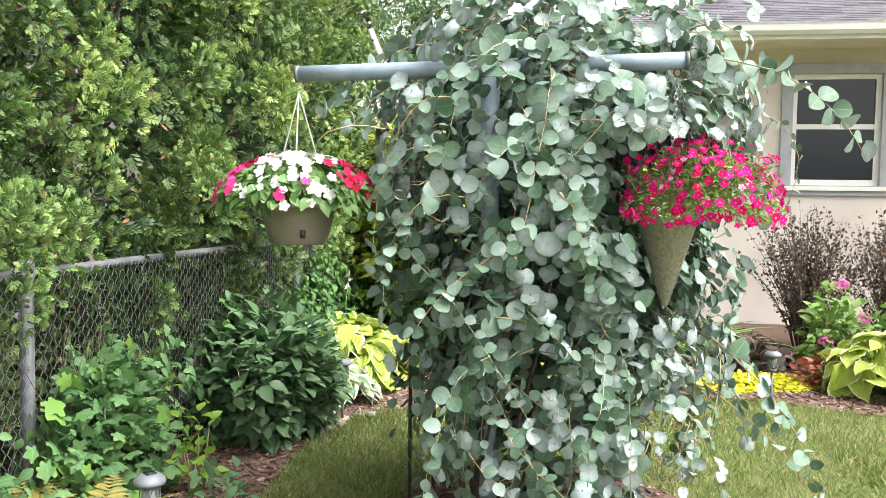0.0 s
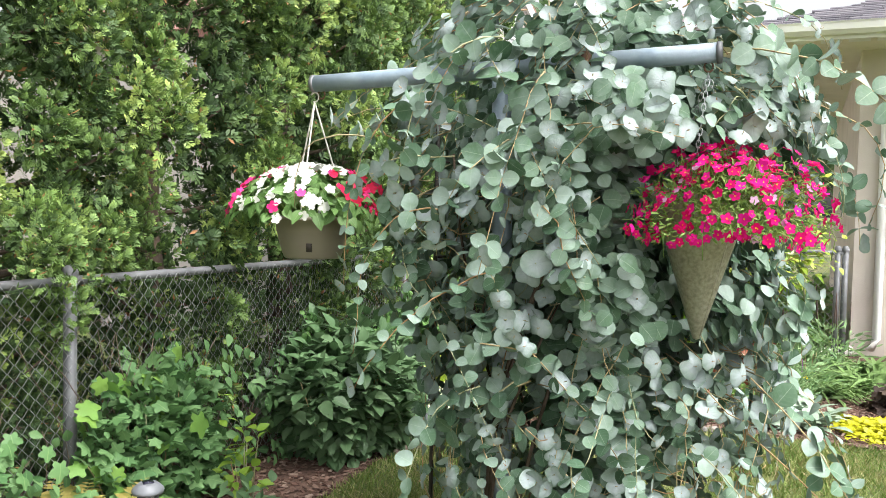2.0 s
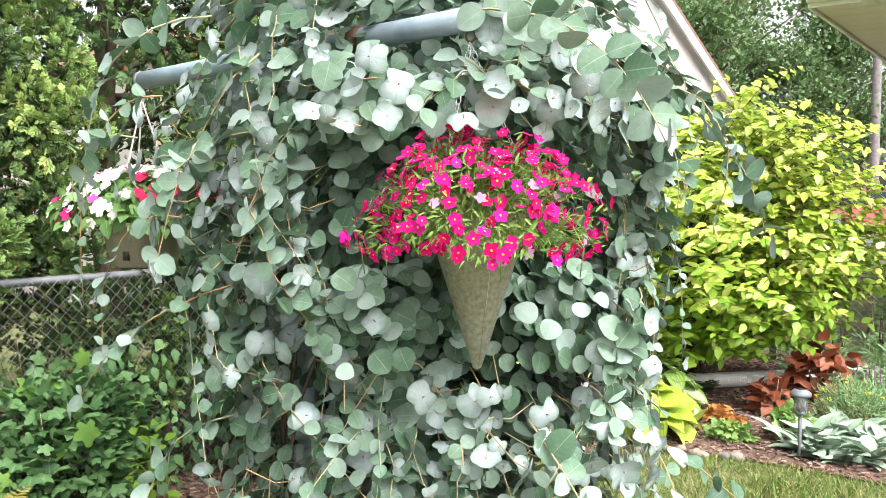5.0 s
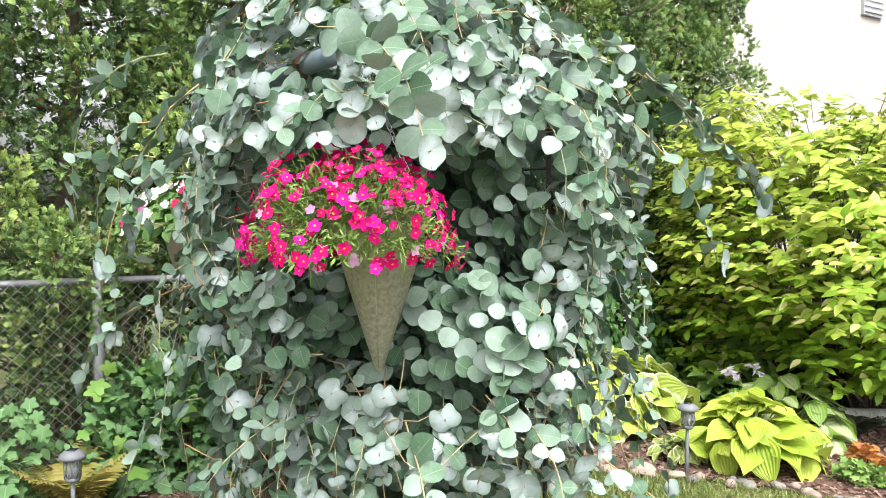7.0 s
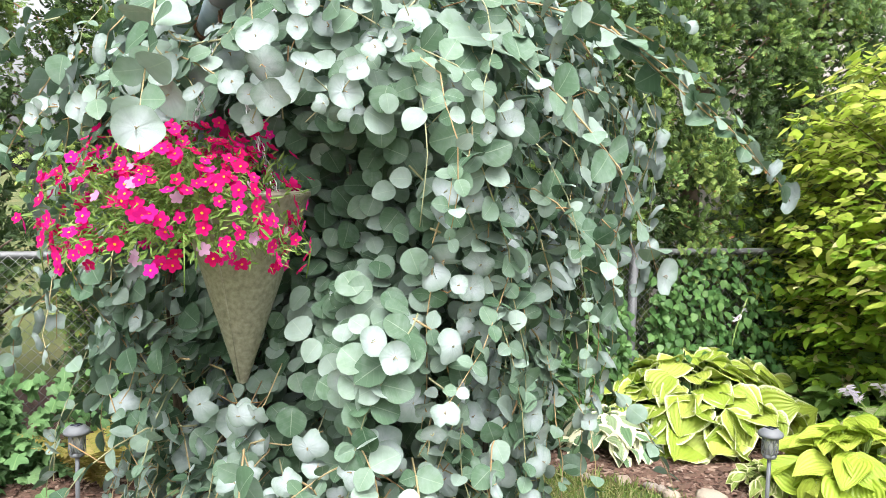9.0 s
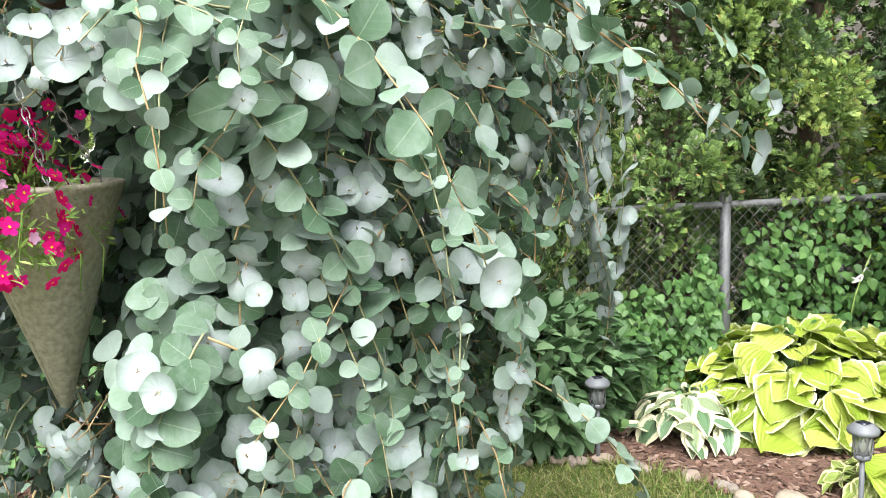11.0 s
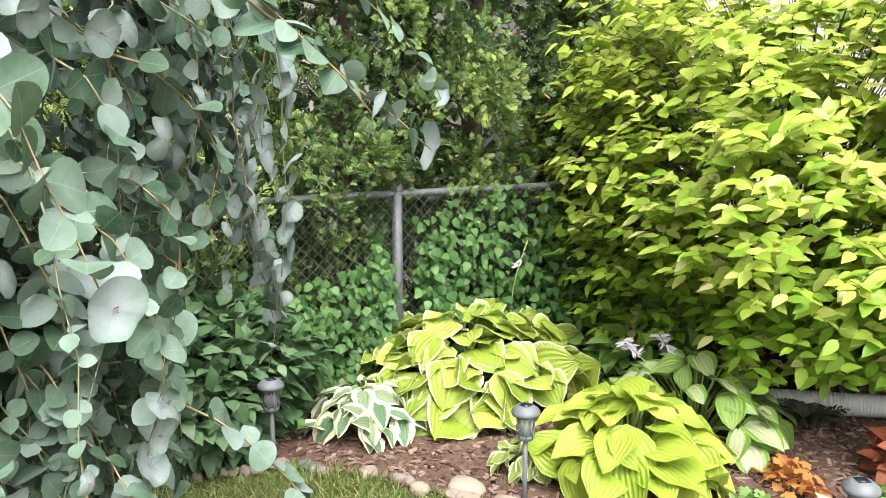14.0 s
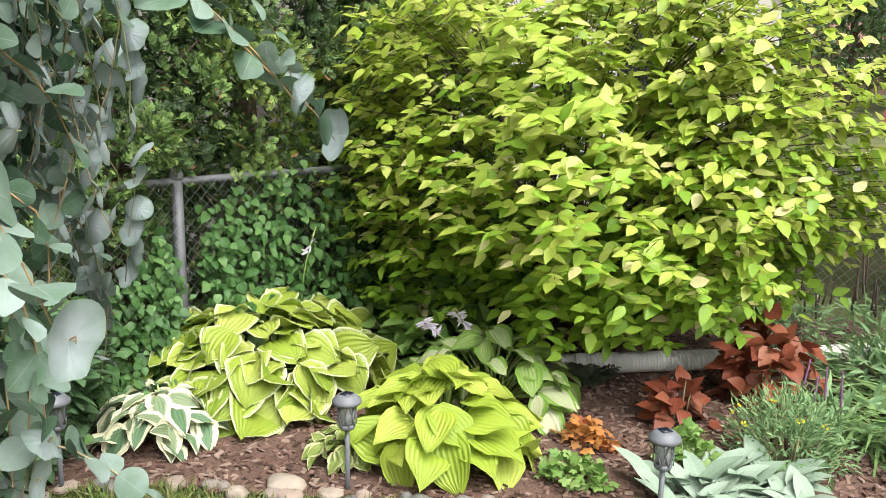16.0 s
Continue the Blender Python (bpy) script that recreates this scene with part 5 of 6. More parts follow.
# ---- neighbouring houses ----
def gable_house(name, label, cen, ang, L, Wd, eave, ridge, z0, wallm, roofm, doors=True):
    th = thing(name, label, "house", (cen[0], cen[1], z0))
    th.rotation_euler = (0, 0, ang)
    l, w = L / 2, Wd / 2
    V = [(-l, -w, -0.6), (l, -w, -0.6), (l, w, -0.6), (-l, w, -0.6), (-l, -w, eave), (l, -w, eave), (l, w, eave), (-l, w, eave), (-l, 0, ridge), (l, 0, ridge)]
    part("wall", Bag().raw(V, [(0, 1, 5, 4), (2, 3, 7, 6), (1, 2, 6, 9, 5), (3, 0, 4, 8, 7)]), wallm, th, smooth=False)
    o, t = 0.1, 0.11
    k = (ridge - eave) / w
    for s in (-1, 1):
        V = []
        for x in (-l - o, l + o):
            for y, z in ((0, ridge + 0.02), (s * (w + o), eave - k * o + 0.02)):
                V += [(x, y, z), (x, y, z + t)]
        part("roof", Bag().raw(V, [(0, 2, 3, 1), (4, 5, 7, 6), (0, 1, 5, 4), (2, 6, 7, 3), (1, 3, 7, 5), (0, 4, 6, 2)]), roofm, th, smooth=False)
        for x in (-l - o - 0.02, l + o + 0.02):
            V = [(x + d, y, z) for d in (-0.02, 0.02) for y, z in ((0, ridge - 0.2), (0, ridge - 0.01), (s * (w + o), eave - k * o - 0.2), (s * (w + o), eave - k * o - 0.01))]
            part("barge_board", Bag().raw(V, [(0, 1, 3, 2), (4, 6, 7, 5), (0, 4, 5, 1), (2, 3, 7, 6), (0, 2, 6, 4), (1, 5, 7, 3)]), M_white, th, smooth=False)
    return th, l, w


def add_window(th, x, y, z, wx, wz, face):
    """face: 'x' or 'y', the wall's normal."""
    win = part("window", Bag().box((x, y, z), (0.06, wx, wz) if face == "x" else (wx, 0.06, wz)), M_white, th, smooth=False)
    part("pane", Bag().box((x, y, z), (0.09, wx - 0.14, wz - 0.14) if face == "x" else (wx - 0.14, 0.09, wz - 0.14)), M_glass, win, smooth=False)


M_render = plainmat("pale_render", [(0.4, 0.37, 0.35), (0.46, 0.43, 0.41)], 0.9, scale=2.5, bscale=70, bstr=0.4)
M_brown = plainmat("brown_siding", [(0.16, 0.1, 0.075), (0.24, 0.16, 0.12)], 0.9, scale=3)
nb, l_, w_ = gable_house("neighbour_house", "white stucco gabled house behind the hedge", (-6.65, 14.6), -0.12, 9.0, 11.0, 3.35, 5.5, 0.0, M_render, M_redroof)
vent = part("gable_vent", Bag().box((l_ + 0.02, 0.3, 4.55), (0.05, 0.5, 0.62)), M_trim, nb, smooth=False)
for i in range(7):
    part("louvre", Bag().box((l_ + 0.05, 0.3, 4.3 + 0.08 * i), (0.03, 0.44, 0.03)), M_white, vent, smooth=False)
add_window(nb, l_ + 0.02, 0.6, 2.0, 1.2, 1.0, "x")
hut, l_, w_ = gable_house("neighbour_bungalow", "small cream bungalow with a red-brown roof across the lawn", (2.35, 48.6), 0.03, 4.3, 7.0, 2.3, 3.95, 1.37, M_cream, M_redroof)
add_window(hut, -0.05, -w_ - 0.02, 1.35, 0.72, 0.85, "y")
add_window(hut, 0.72, -w_ - 0.02, 1.35, 0.72, 0.85, "y")
add_window(hut, l_ + 0.02, -2.0, 1.35, 0.7, 1.0, "x")
for i in range(8):
    part("siding_board", Bag().box((0, -w_ - 0.02, 0.98 + 0.17 * i), (4.3, 0.03, 0.16)), M_cream, hut, smooth=False)
part("brick_base", Bag().box((0, -w_ - 0.04, 0.3), (4.32, 0.08, 1.15)), M_redroof, hut, "red-brown brick base", smooth=False)
part("downspout", Bag().tube([(l_ - 0.2, -w_ - 0.09, 2.2), (l_ - 0.2, -w_ - 0.09, 0.1)], 0.05, 6), M_white, hut)

far, l_, w_ = gable_house("far_house", "distant low house with a brown roof among trees", (-7.2, 52.0), 0.02, 12.0, 7.0, 2.3, 3.5, 1.3, M_brown, M_redroof)
add_window(far, 2.0, -w_ - 0.02, 1.3, 1.8, 1.0, "y")

# ---- utility pole and parked car beyond the lawn ----
M_grey = plainmat("weathered_timber", [(0.16, 0.14, 0.15), (0.26, 0.23, 0.24)], 0.9, scale=8)
upole = thing("utility_pole", "weathered grey wooden utility pole beyond the lawn", "pole", (0.15, 36.0, float(rise(0, 36.0))))
part("pole", Bag().tube([(0, 0, z) for z in np.linspace(-0.3, 9, 6)], np.linspace(0.19, 0.14, 6), 10), M_grey, upole)
part("crossarm", Bag().box((0, 0, 8.4), (2.2, 0.12, 0.14)), M_grey, upole, smooth=False)

M_carpaint = plainmat("faded_red_paint", [(0.5, 0.09, 0.1), (0.6, 0.2, 0.2)], 0.3, scale=1.5)
M_tyre = plainmat("tyre_rubber", [(0.015, 0.015, 0.016), (0.03, 0.03, 0.03)], 0.8)


def build_car():
    car = thing("parked_car", "faded red sedan parked across the lawn", "car", (0.62, 33.0, float(rise(0, 33.0))))
    side = [(-2.1, 0.32), (-2.15, 0.62), (-2.05, 0.86), (-1.2, 0.92), (0.75, 0.92), (1.7, 0.84), (2.08, 0.72), (2.15, 0.5), (2.1, 0.3)]
    n = len(side)
    V = [(x, y * (1 if z < 0.8 else 0.94), z) for y in (-0.84, -0.4, 0.4, 0.84) for x, z in [(a, b + (0.03 if abs(y) < 0.5 and b > 0.8 else 0)) for a, b in side]]
    F = [(j * n + i, j * n + (i + 1) % n, (j + 1) * n + (i + 1) % n, (j + 1) * n + i) for j in range(3) for i in range(n)] + [tuple(range(n)), tuple(range(3 * n, 4 * n))]
    part("body", Bag().raw(V, F), M_carpaint, car, smooth=False)
    top = [(-1.55, 0.9, 0.78), (-0.85, 1.38, 0.6), (0.1, 1.4, 0.6), (0.85, 0.9, 0.78)]
    V = [(x, s * w, z) for s in (-1, 1) for x, z, w in top]
    part("cabin_glass", Bag().raw(V, [(0, 1, 2, 3), (4, 5, 6, 7), (0, 1, 5, 4), (2, 3, 7, 6)]), M_glass, car, smooth=False)
    part("roof", Bag().box((-0.38, 0, 1.4), (1.0, 1.22, 0.05)), M_carpaint, car, smooth=False)
    part("bumper", Bag().box((2.12, 0, 0.42), (0.14, 1.7, 0.2)), M_tyre, car, "dark bumper", smooth=False)
    for y in (-0.6, 0.6):
        part("headlight", Bag().box((2.08, y, 0.66), (0.1, 0.34, 0.12)), M_white, car, smooth=False)
    for x in (-1.35, 1.35):
        for y in (-0.78, 0.78):
            wh = part("wheel", Bag().tube([(x, y - 0.1, 0.31), (x, y + 0.1, 0.31)], 0.31, 18), M_tyre, car)
            part("rim", Bag().tube([(x, y - 0.12, 0.31), (x, y + 0.12, 0.31)], 0.18, 14), M_galv, wh)


build_car()

# ---- far trees ----
M_far = leafmat("far_leaf", [(0.07, 0.13, 0.05), (0.11, 0.19, 0.07), (0.17, 0.26, 0.1)], 0.6, 0.3)


def far_tree_mesh(seed, H, R, n, bare=0.3):
    r = np.random.default_rng(seed)
    tk, lv = Bag(), Bag()
    tk.tube([(0.1 * math.sin(z), 0.1 * math.cos(1.3 * z), z) for z in np.linspace(-0.5, H * 0.85, 9)], np.linspace(0.22, 0.04, 9), 8)
    P = []
    for i in range(46):
        z0, a = r.uniform(H * bare, H * 0.85), r.uniform(0, 6.28)
        l = R * r.uniform(0.5, 1.0) * (1 - 0.55 * (z0 / H))
        q = np.linspace(0, 1, 6)
        br = np.stack([l * q * np.cos(a + 0.3 * q), l * q * np.sin(a + 0.3 * q), z0 + l * (0.5 * q + 0.1 * q * q)], 1)
        tk.tube(br, np.linspace(0.06, 0.012, 6), 5)
        for s in np.linspace(0.35, 1, 7):
            c = np.array([np.interp(s, q, br[:, j]) for j in range(3)])
            P.append(c + r.normal(0, 0.42, (n // 322 + 1, 3)) * np.array([1, 1, 0.6]))
    P = np.concatenate(P)
    lv.add(CHIP, frames(P, rand_dir(len(P), r), rand_dir(len(P), r) + np.array([0, 0, 1.0]), r.uniform(0.12, 0.26, len(P))))
    return tk.mesh("trunk", M_wood), lv.mesh("crown", M_far)


def build_far_trees():
    kinds = [far_tree_mesh(71, 9, 4.0, 2600), far_tree_mesh(72, 8, 3.2, 6200, 0.15)]
    rows = [(-6, 27, 0, 1.2), (-1.5, 39, 1, 1.3), (4.5, 57, 0, 1.2), (-11, 36, 1, 1.4), (9, 40, 1, 1.2), (-3.8, 24.5, 1, 0.9), (14, 36, 0, 1.2), (-16, 26, 0, 1.2), (1.5, 58, 1, 1.5), (8.5, 50, 1, 0.8), (-4.5, 31, 0, 1.1), (-1.4, 40, 1, 1.0), (-2.2, 30, 1, 0.8), (6.5, 55, 1, 0.8),
            (-8, 46, 1, 1.5), (-21, 40, 0, 1.5)]
    for i, (x, y, k, s) in enumerate(rows):
        th = thing("tree", "tall leafy tree in the distance beyond the fence", "tree", group="far trees")
        th.matrix_basis = pose(x, y, float(rise(x, y)), 0, 0, 71 * i)
        th.scale = (s, s, s)
        part("trunk", kinds[k][0], None, th)
        part("crown", kinds[k][1], None, th)


build_far_trees()

# ---- ivy and climbers on the fence ----
def ivy(name, label, s0, s1, n, T, mat, size, seed, zmax=1.0, depth=0.1):
    r = np.random.default_rng(seed)
    th = thing(name, label, "climber", tuple(fence_pt((s0 + s1) / 2)))
    o = fence_pt((s0 + s1) / 2)
    s = r.uniform(s0, s1, n)
    z = zmax * r.beta(1.0, 1.5, n) * (0.8 + 0.2 * np.sin(2.1 * s))
    s = np.where((np.abs(s - 3.05) < 0.07) & (z > 0.42), s + 0.14 * np.sign(s - 3.05), s)
    P = np.array([fence_pt(a, d, b) for a, d, b in zip(s, 0.04 + np.abs(r.normal(0, depth, n)) * (1.6 - 1.2 * z), z + 0.02)]) - o
    out = np.repeat(FN[None], n, 0)
    D = unit(out * 0.5 + np.array([0, 0, -0.6]) + r.normal(0, 0.45, (n, 3)))
    N = unit(out + np.array([0, 0, 0.5]) + r.normal(0, 0.3, (n, 3)))
    part("leaves", Bag().add(T, frames(P, D, N, r.uniform(*size, n))), mat, th, kind="stuff")
    st = Bag()
    for i in range(22):
        a, b, h = r.uniform(s0, s1), r.normal(0, 0.3), zmax * r.uniform(0.3, 0.9)
        q = np.linspace(0, 1, 7)
        st.tube([fence_pt(a + b * k + 0.04 * math.sin(7 * k + i), 0.04 + 0.02 * math.sin(5 * k + 2 * i), 0.02 + h * k) - o for k in q], 0.0022, 4)
    part("shoot_growth", st, M_wood, th, kind="stuff")


ivy("fence_ivy", "dense dark green heart-leaved ivy climbing the chain link fence", 1.6, 3.1, 3300, HEART, M_ivy, (0.028, 0.055), 81, 1.12)
ivy("fence_ivy", "dense dark green heart-leaved ivy climbing the chain link fence", 3.0, 5.9, 3900, HEART, M_ivy, (0.03, 0.065), 82, 1.2)
ivy("fence_creeper", "sparse brambles and creepers on the chain link fence", -0.4, 1.7, 420, POINTED, M_rasp, (0.04, 0.08), 83, 0.8, 0.07)
ivy("grapevine", "young bright green lobed vine shoots on the fence", -0.2, 0.55, 26, MAPLE, M_vineg, (0.045, 0.07), 84, 1.1, 0.14)
ivy("fence_creeper", "sparse brambles and creepers on the chain link fence", -6.0, -0.3, 1400, MAPLE, M_rasp, (0.035, 0.06), 85, 1.0, 0.1)


def build_dead_twigs():
    r = np.random.default_rng(86)
    th = thing("dry_twigs", "dry brown hanging twigs behind the wire", "twigs", tuple(fence_pt(1.0)))
    b = Bag()
    for i in range(90):
        p = np.array([r.uniform(-4, 3.5), -r.uniform(0.05, 0.4), r.uniform(0.05, 1.0)])
        d = unit(np.array([r.normal(0, 0.5), r.normal(0, 0.2), r.uniform(0.3, 1)]))
        l = r.uniform(0.2, 0.6)
        P = [FD * p[0] + FN * p[1] + np.array([0, 0, p[2]]) + (FD * d[0] + FN * d[1] + np.array([0, 0, d[2]])) * l * k + r.normal(0, 0.015, 3) for k in np.linspace(0, 1, 4)]
        b.tube(P, np.linspace(0.003, 0.001, 4), 3)
    part("twigs", b, M_wood, th, kind="stuff")


build_dead_twigs()


# ---- fern, ground plants on the fence side ----
def fronds(name, label, at, n, ln, mat, seed, pin=14, droop=0.5, w=0.16, category="fern", group=""):
    r = np.random.default_rng(seed)
    th = thing(name, label, category, at, group)
    for i in range(n):
        a = i * 2.4 + r.normal(0, 0.3)
        l = ln * r.uniform(0.75, 1.15)
        q = np.linspace(0, 1, 9)
        rad, z = l * (0.25 * q + 0.5 * q * q), l * (0.95 * q - droop * q * q)
        P = np.stack([rad * math.cos(a), rad * math.sin(a), z + 0.01], 1)
        b = Bag().tube(P, np.linspace(0.0035, 0.001, 9), 4)
        k = np.linspace(0.15, 0.97, pin)
        C = np.stack([np.interp(k, q, P[:, j]) for j in range(3)], 1)
        t = unit(P[-1] - P[0])
        sd = unit(np.cross(t, [0, 0, 1]))
        size = w * np.sin(math.pi * (0.12 + 0.86 * k)) * l / 0.4
        for s in (-1, 1):
            D = unit(np.repeat((sd * s + t * 0.35)[None], pin, 0) + r.normal(0, 0.08, (pin, 3)))
            b.add(LANCE, frames(C, D, np.repeat(np.cross(sd, t)[None] * 1.0, pin, 0) + np.array([0, 0, 0.3]), size))
        part("frond", b, mat, th)
    return th


fronds("fern", "yellowing fern in the mulch near a lamp", (-1.36, 3.46, 0), 9, 0.42, M_fern, 91, pin=20, droop=0.32, w=0.11)
fronds("fern", "yellowing fern in the mulch near a lamp", (-1.52, 3.4, 0), 7, 0.4, M_fern, 92, pin=20, droop=0.32, w=0.11)
M_fern2 = leafmat("dull_fern_frond", [(0.1, 0.13, 0.08), (0.15, 0.18, 0.11)], 0.6, 0.25)
fronds("fern", "small dull green fern in front of the drain pipe", (0.5, 8.05, 0), 9, 0.24, M_fern2, 93)
leaf_cloud("seedling_clump", "low dark green seedlings in the mulch", "plant", (-1.02, 3.95, 0), dome(0.16, 0.22, 0.24, 0.3), 60, POINTED, M_dark, (0.05, 0.09), 94, 10)
M_bright = leafmat("bright_weed_leaf", [(0.2, 0.36, 0.04), (0.3, 0.45, 0.07)], 0.5, 0.35)
leaf_cloud("weed", "bright green seedling beside the fence", "plant", (-1.22, 4.3, 0), dome(0.12, 0.12, 0.5, 0.3), 60, POINTED, M_bright, (0.05, 0.08), 96, 8)

# ---- plants of the back bed ----
M_coleus = leafmat("coleus_leaf", [(0.2, 0.05, 0.028), (0.3, 0.085, 0.042), (0.38, 0.15, 0.085)], 0.5, 0.25, midrib=(0.5, 0.14, 0.08))
M_heuch = leafmat("orange_heuchera_leaf", [(0.5, 0.2, 0.05), (0.62, 0.32, 0.1), (0.4, 0.12, 0.07)], 0.5, 0.25)
M_lamb = leafmat("felted_leaf", [(0.22, 0.31, 0.22), (0.3, 0.39, 0.3), (0.37, 0.46, 0.37)], 0.85, 0.1, midrib=(0.4, 0.47, 0.38), each=True)
M_geum = leafmat("geranium_leaf", [(0.12, 0.25, 0.05), (0.2, 0.34, 0.08), (0.3, 0.42, 0.14)], 0.55, 0.3)
M_sedge = leafmat("fine_green_leaf", [(0.15, 0.27, 0.12), (0.23, 0.37, 0.17), (0.31, 0.44, 0.2)], 0.6, 0.25)
M_grassp = leafmat("strap_leaf", [(0.12, 0.24, 0.07), (0.2, 0.33, 0.11), (0.3, 0.4, 0.18)], 0.5, 0.25)
M_jenny = leafmat("yellow_creeper_leaf", [(0.5, 0.52, 0.02), (0.62, 0.6, 0.03), (0.7, 0.66, 0.06)], 0.5, 0.3)
M_purple = leafmat("dark_ninebark_leaf", [(0.05, 0.035, 0.03), (0.085, 0.06, 0.05), (0.13, 0.1, 0.075)], 0.5, 0.2)
M_phlox = flowermat("phlox_petal", [(0.7, 0.1, 0.4), (0.8, 0.2, 0.52)])
M_liat = flowermat("purple_spike", [(0.22, 0.1, 0.2), (0.33, 0.18, 0.35)])
M_yel = flowermat("yellow_blossom", [(0.75, 0.6, 0.03), (0.8, 0.7, 0.1)])
M_spike = plainmat("dark_seed_spike", [(0.045, 0.03, 0.03), (0.1, 0.06, 0.05)], 0.9)

leaf_cloud("violet_clump", "low round-leaved green plants under the shrub", "plant", (-0.35, 7.75, 0), dome(0.5, 0.3, 0.5, 0.5), 320, HEART, M_geum, (0.08, 0.14), 95, 14)
leaf_cloud("heuchera", "dark bronze heuchera in the mulch by the fence", "heuchera", (-1.15, 2.72, 0), dome(0.24, 0.22, 0.18, 0.35), 130, MAPLE, M_purple, (0.04, 0.065), 97, 8)
leaf_cloud("coleus", "tall rust red coleus with large leaves", "coleus", (1.36, 8.45, 0), dome(0.26, 0.24, 0.44, 0.45), 120, HEART, M_coleus, (0.085, 0.14), 101, 14, group="coleus", up=1.0, droop=0.55)
leaf_cloud("coleus", "small rust red coleus", "coleus", (1.08, 7.85, 0), dome(0.15, 0.15, 0.27, 0.4), 55, HEART, M_coleus, (0.065, 0.105), 102, 8, group="coleus", up=1.0, droop=0.55)
leaf_cloud("heuchera", "low orange and amber heuchera", "heuchera", (0.82, 7.36, 0), dome(0.15, 0.12, 0.1, 0.3), 70, MAPLE, M_heuch, (0.025, 0.04), 103, 8)
leaf_cloud("geranium", "low light green scalloped geranium", "geranium", (0.95, 6.98, 0), dome(0.15, 0.12, 0.11, 0.3), 120, MAPLE, M_geum, (0.018, 0.032), 104, 8)
leaf_cloud("geranium", "low light green scalloped geranium", "geranium", (1.28, 7.42, 0), dome(0.14, 0.14, 0.16, 0.3), 110, MAPLE, M_geum, (0.022, 0.038), 105, 8)
spurge = leaf_cloud("spurge_bush", "fine grey-green bushy perennial with tiny yellow flowers", "perennial", (1.62, 7.72, 0), dome(0.27, 0.24, 0.34, 0.3), 2600, LANCE, M_sedge, (0.024, 0.045), 106, 50, droop=-0.3)


def rosette(name, label, at, n, ln, T, mat, seed, broad=1.0, spread=0.5, category="plant", group=""):
    """Leaves rising from the ground in rosettes."""
    r = np.random.default_rng(seed)
    th = thing(name, label, category, at, group)
    a, k = r.uniform(0, 6.28, n), r.uniform(0, 1, n)
    c = np.stack([np.cos(a), np.sin(a), 0 * a], 1)
    base = np.stack([spread * np.sqrt(r.uniform(0, 1, n)) * np.cos(a * 3.3), spread * np.sqrt(r.uniform(0, 1, n)) * np.sin(a * 3.3), 0.01 + 0 * a], 1)
    D = unit(c + np.array([0, 0, 1.0]) * r.uniform(0.25, 1.5, (n, 1)))
    N = unit(np.array([0, 0, 1.0]) - c * 0.6 + r.normal(0, 0.2, (n, 3)))
    S = ln * r.uniform(0.7, 1.15, n)
    M = frames(base, D, N, np.stack([S * broad, S, S], 1))
    if n <= 300:
        me = Bag().add(T, np.eye(4)[None, :3]).mesh("leaf", mat)
        for m in M:
            part("leaf", me, None, th).matrix_basis = mat4(m)
    else:
        part("leaves", Bag().add(T, M), mat, th, kind="stuff")
    return th


TONGUE = leaf_grid([0, 0.15, 0.4, 0.65, 0.85, 1], [0.05, 0.12, 0.19, 0.19, 0.12, 0.01], 5, 0.35, 0.25, 0.01, 4)
STRAP = leaf_grid([0, 0.25, 0.5, 0.75, 0.9, 1], [0.02, 0.024, 0.022, 0.016, 0.008, 0.001], 3, 0.75, 0.3)
rosette("lambs_ear", "silvery felted lamb's ear beside a lamp", (1.62, 7.14, 0), 150, 0.22, TONGUE, M_lamb, 111, 1.05, 0.36)
rosette("strap_leaved_perennial", "arching fine strap leaves of a tall perennial", (2.12, 8.35, 0), 290, 0.46, STRAP, M_grassp, 112, 1.0, 0.3)
rosette("iris_clump", "pale upright iris leaves by the house", (2.5, 8.5, 0), 60, 0.6, STRAP, M_grassp, 113, 1.8, 0.18)
rosette("daylily", "arching pale daylily leaves near the house corner", (2.55, 9.1, 0), 70, 0.6, STRAP, M_grassp, 114, 1.5, 0.15)


def spikes(name, label, at, n, h, mat, seed, spread, smat=None, r0=0.008, category="perennial"):
    r = np.random.default_rng(seed)
    th = thing(name, label, category, at)
    for i in range(n):
        x, y, l = r.normal(0, spread), r.normal(0, spread), h * r.uniform(0.75, 1.1)
        lx, ly = r.normal(0, 0.05), r.normal(0, 0.05)
        part("stalk", Bag().tube([(x, y, 0), (x + lx, y + ly, l * 0.7)], 0.003, 4), smat or M_grassp, th)
        q = np.linspace(0, 1, 9)
        part("spike", Bag().tube(np.stack([x + lx * (1 + 0.3 * q), y + ly * (1 + 0.3 * q), l * (0.62 + 0.38 * q)], 1), r0 * (1 - 0.5 * q) * (0.85 + 0.3 * (np.arange(9) % 2)), 6), mat, th)
    P = np.stack([r.normal(0, spread * 1.4, 240), r.normal(0, spread * 1.4, 240), r.uniform(0.03, h * 0.62, 240)], 1)
    part("leaves", Bag().add(LANCE, frames(P, unit(np.stack([P[:, 0], P[:, 1], np.full(240, 0.08)], 1) + r.normal(0, 0.1, (240, 3))), rand_dir(240, r), r.uniform(0.06, 0.12, 240))), M_sedge, th, kind="stuff")


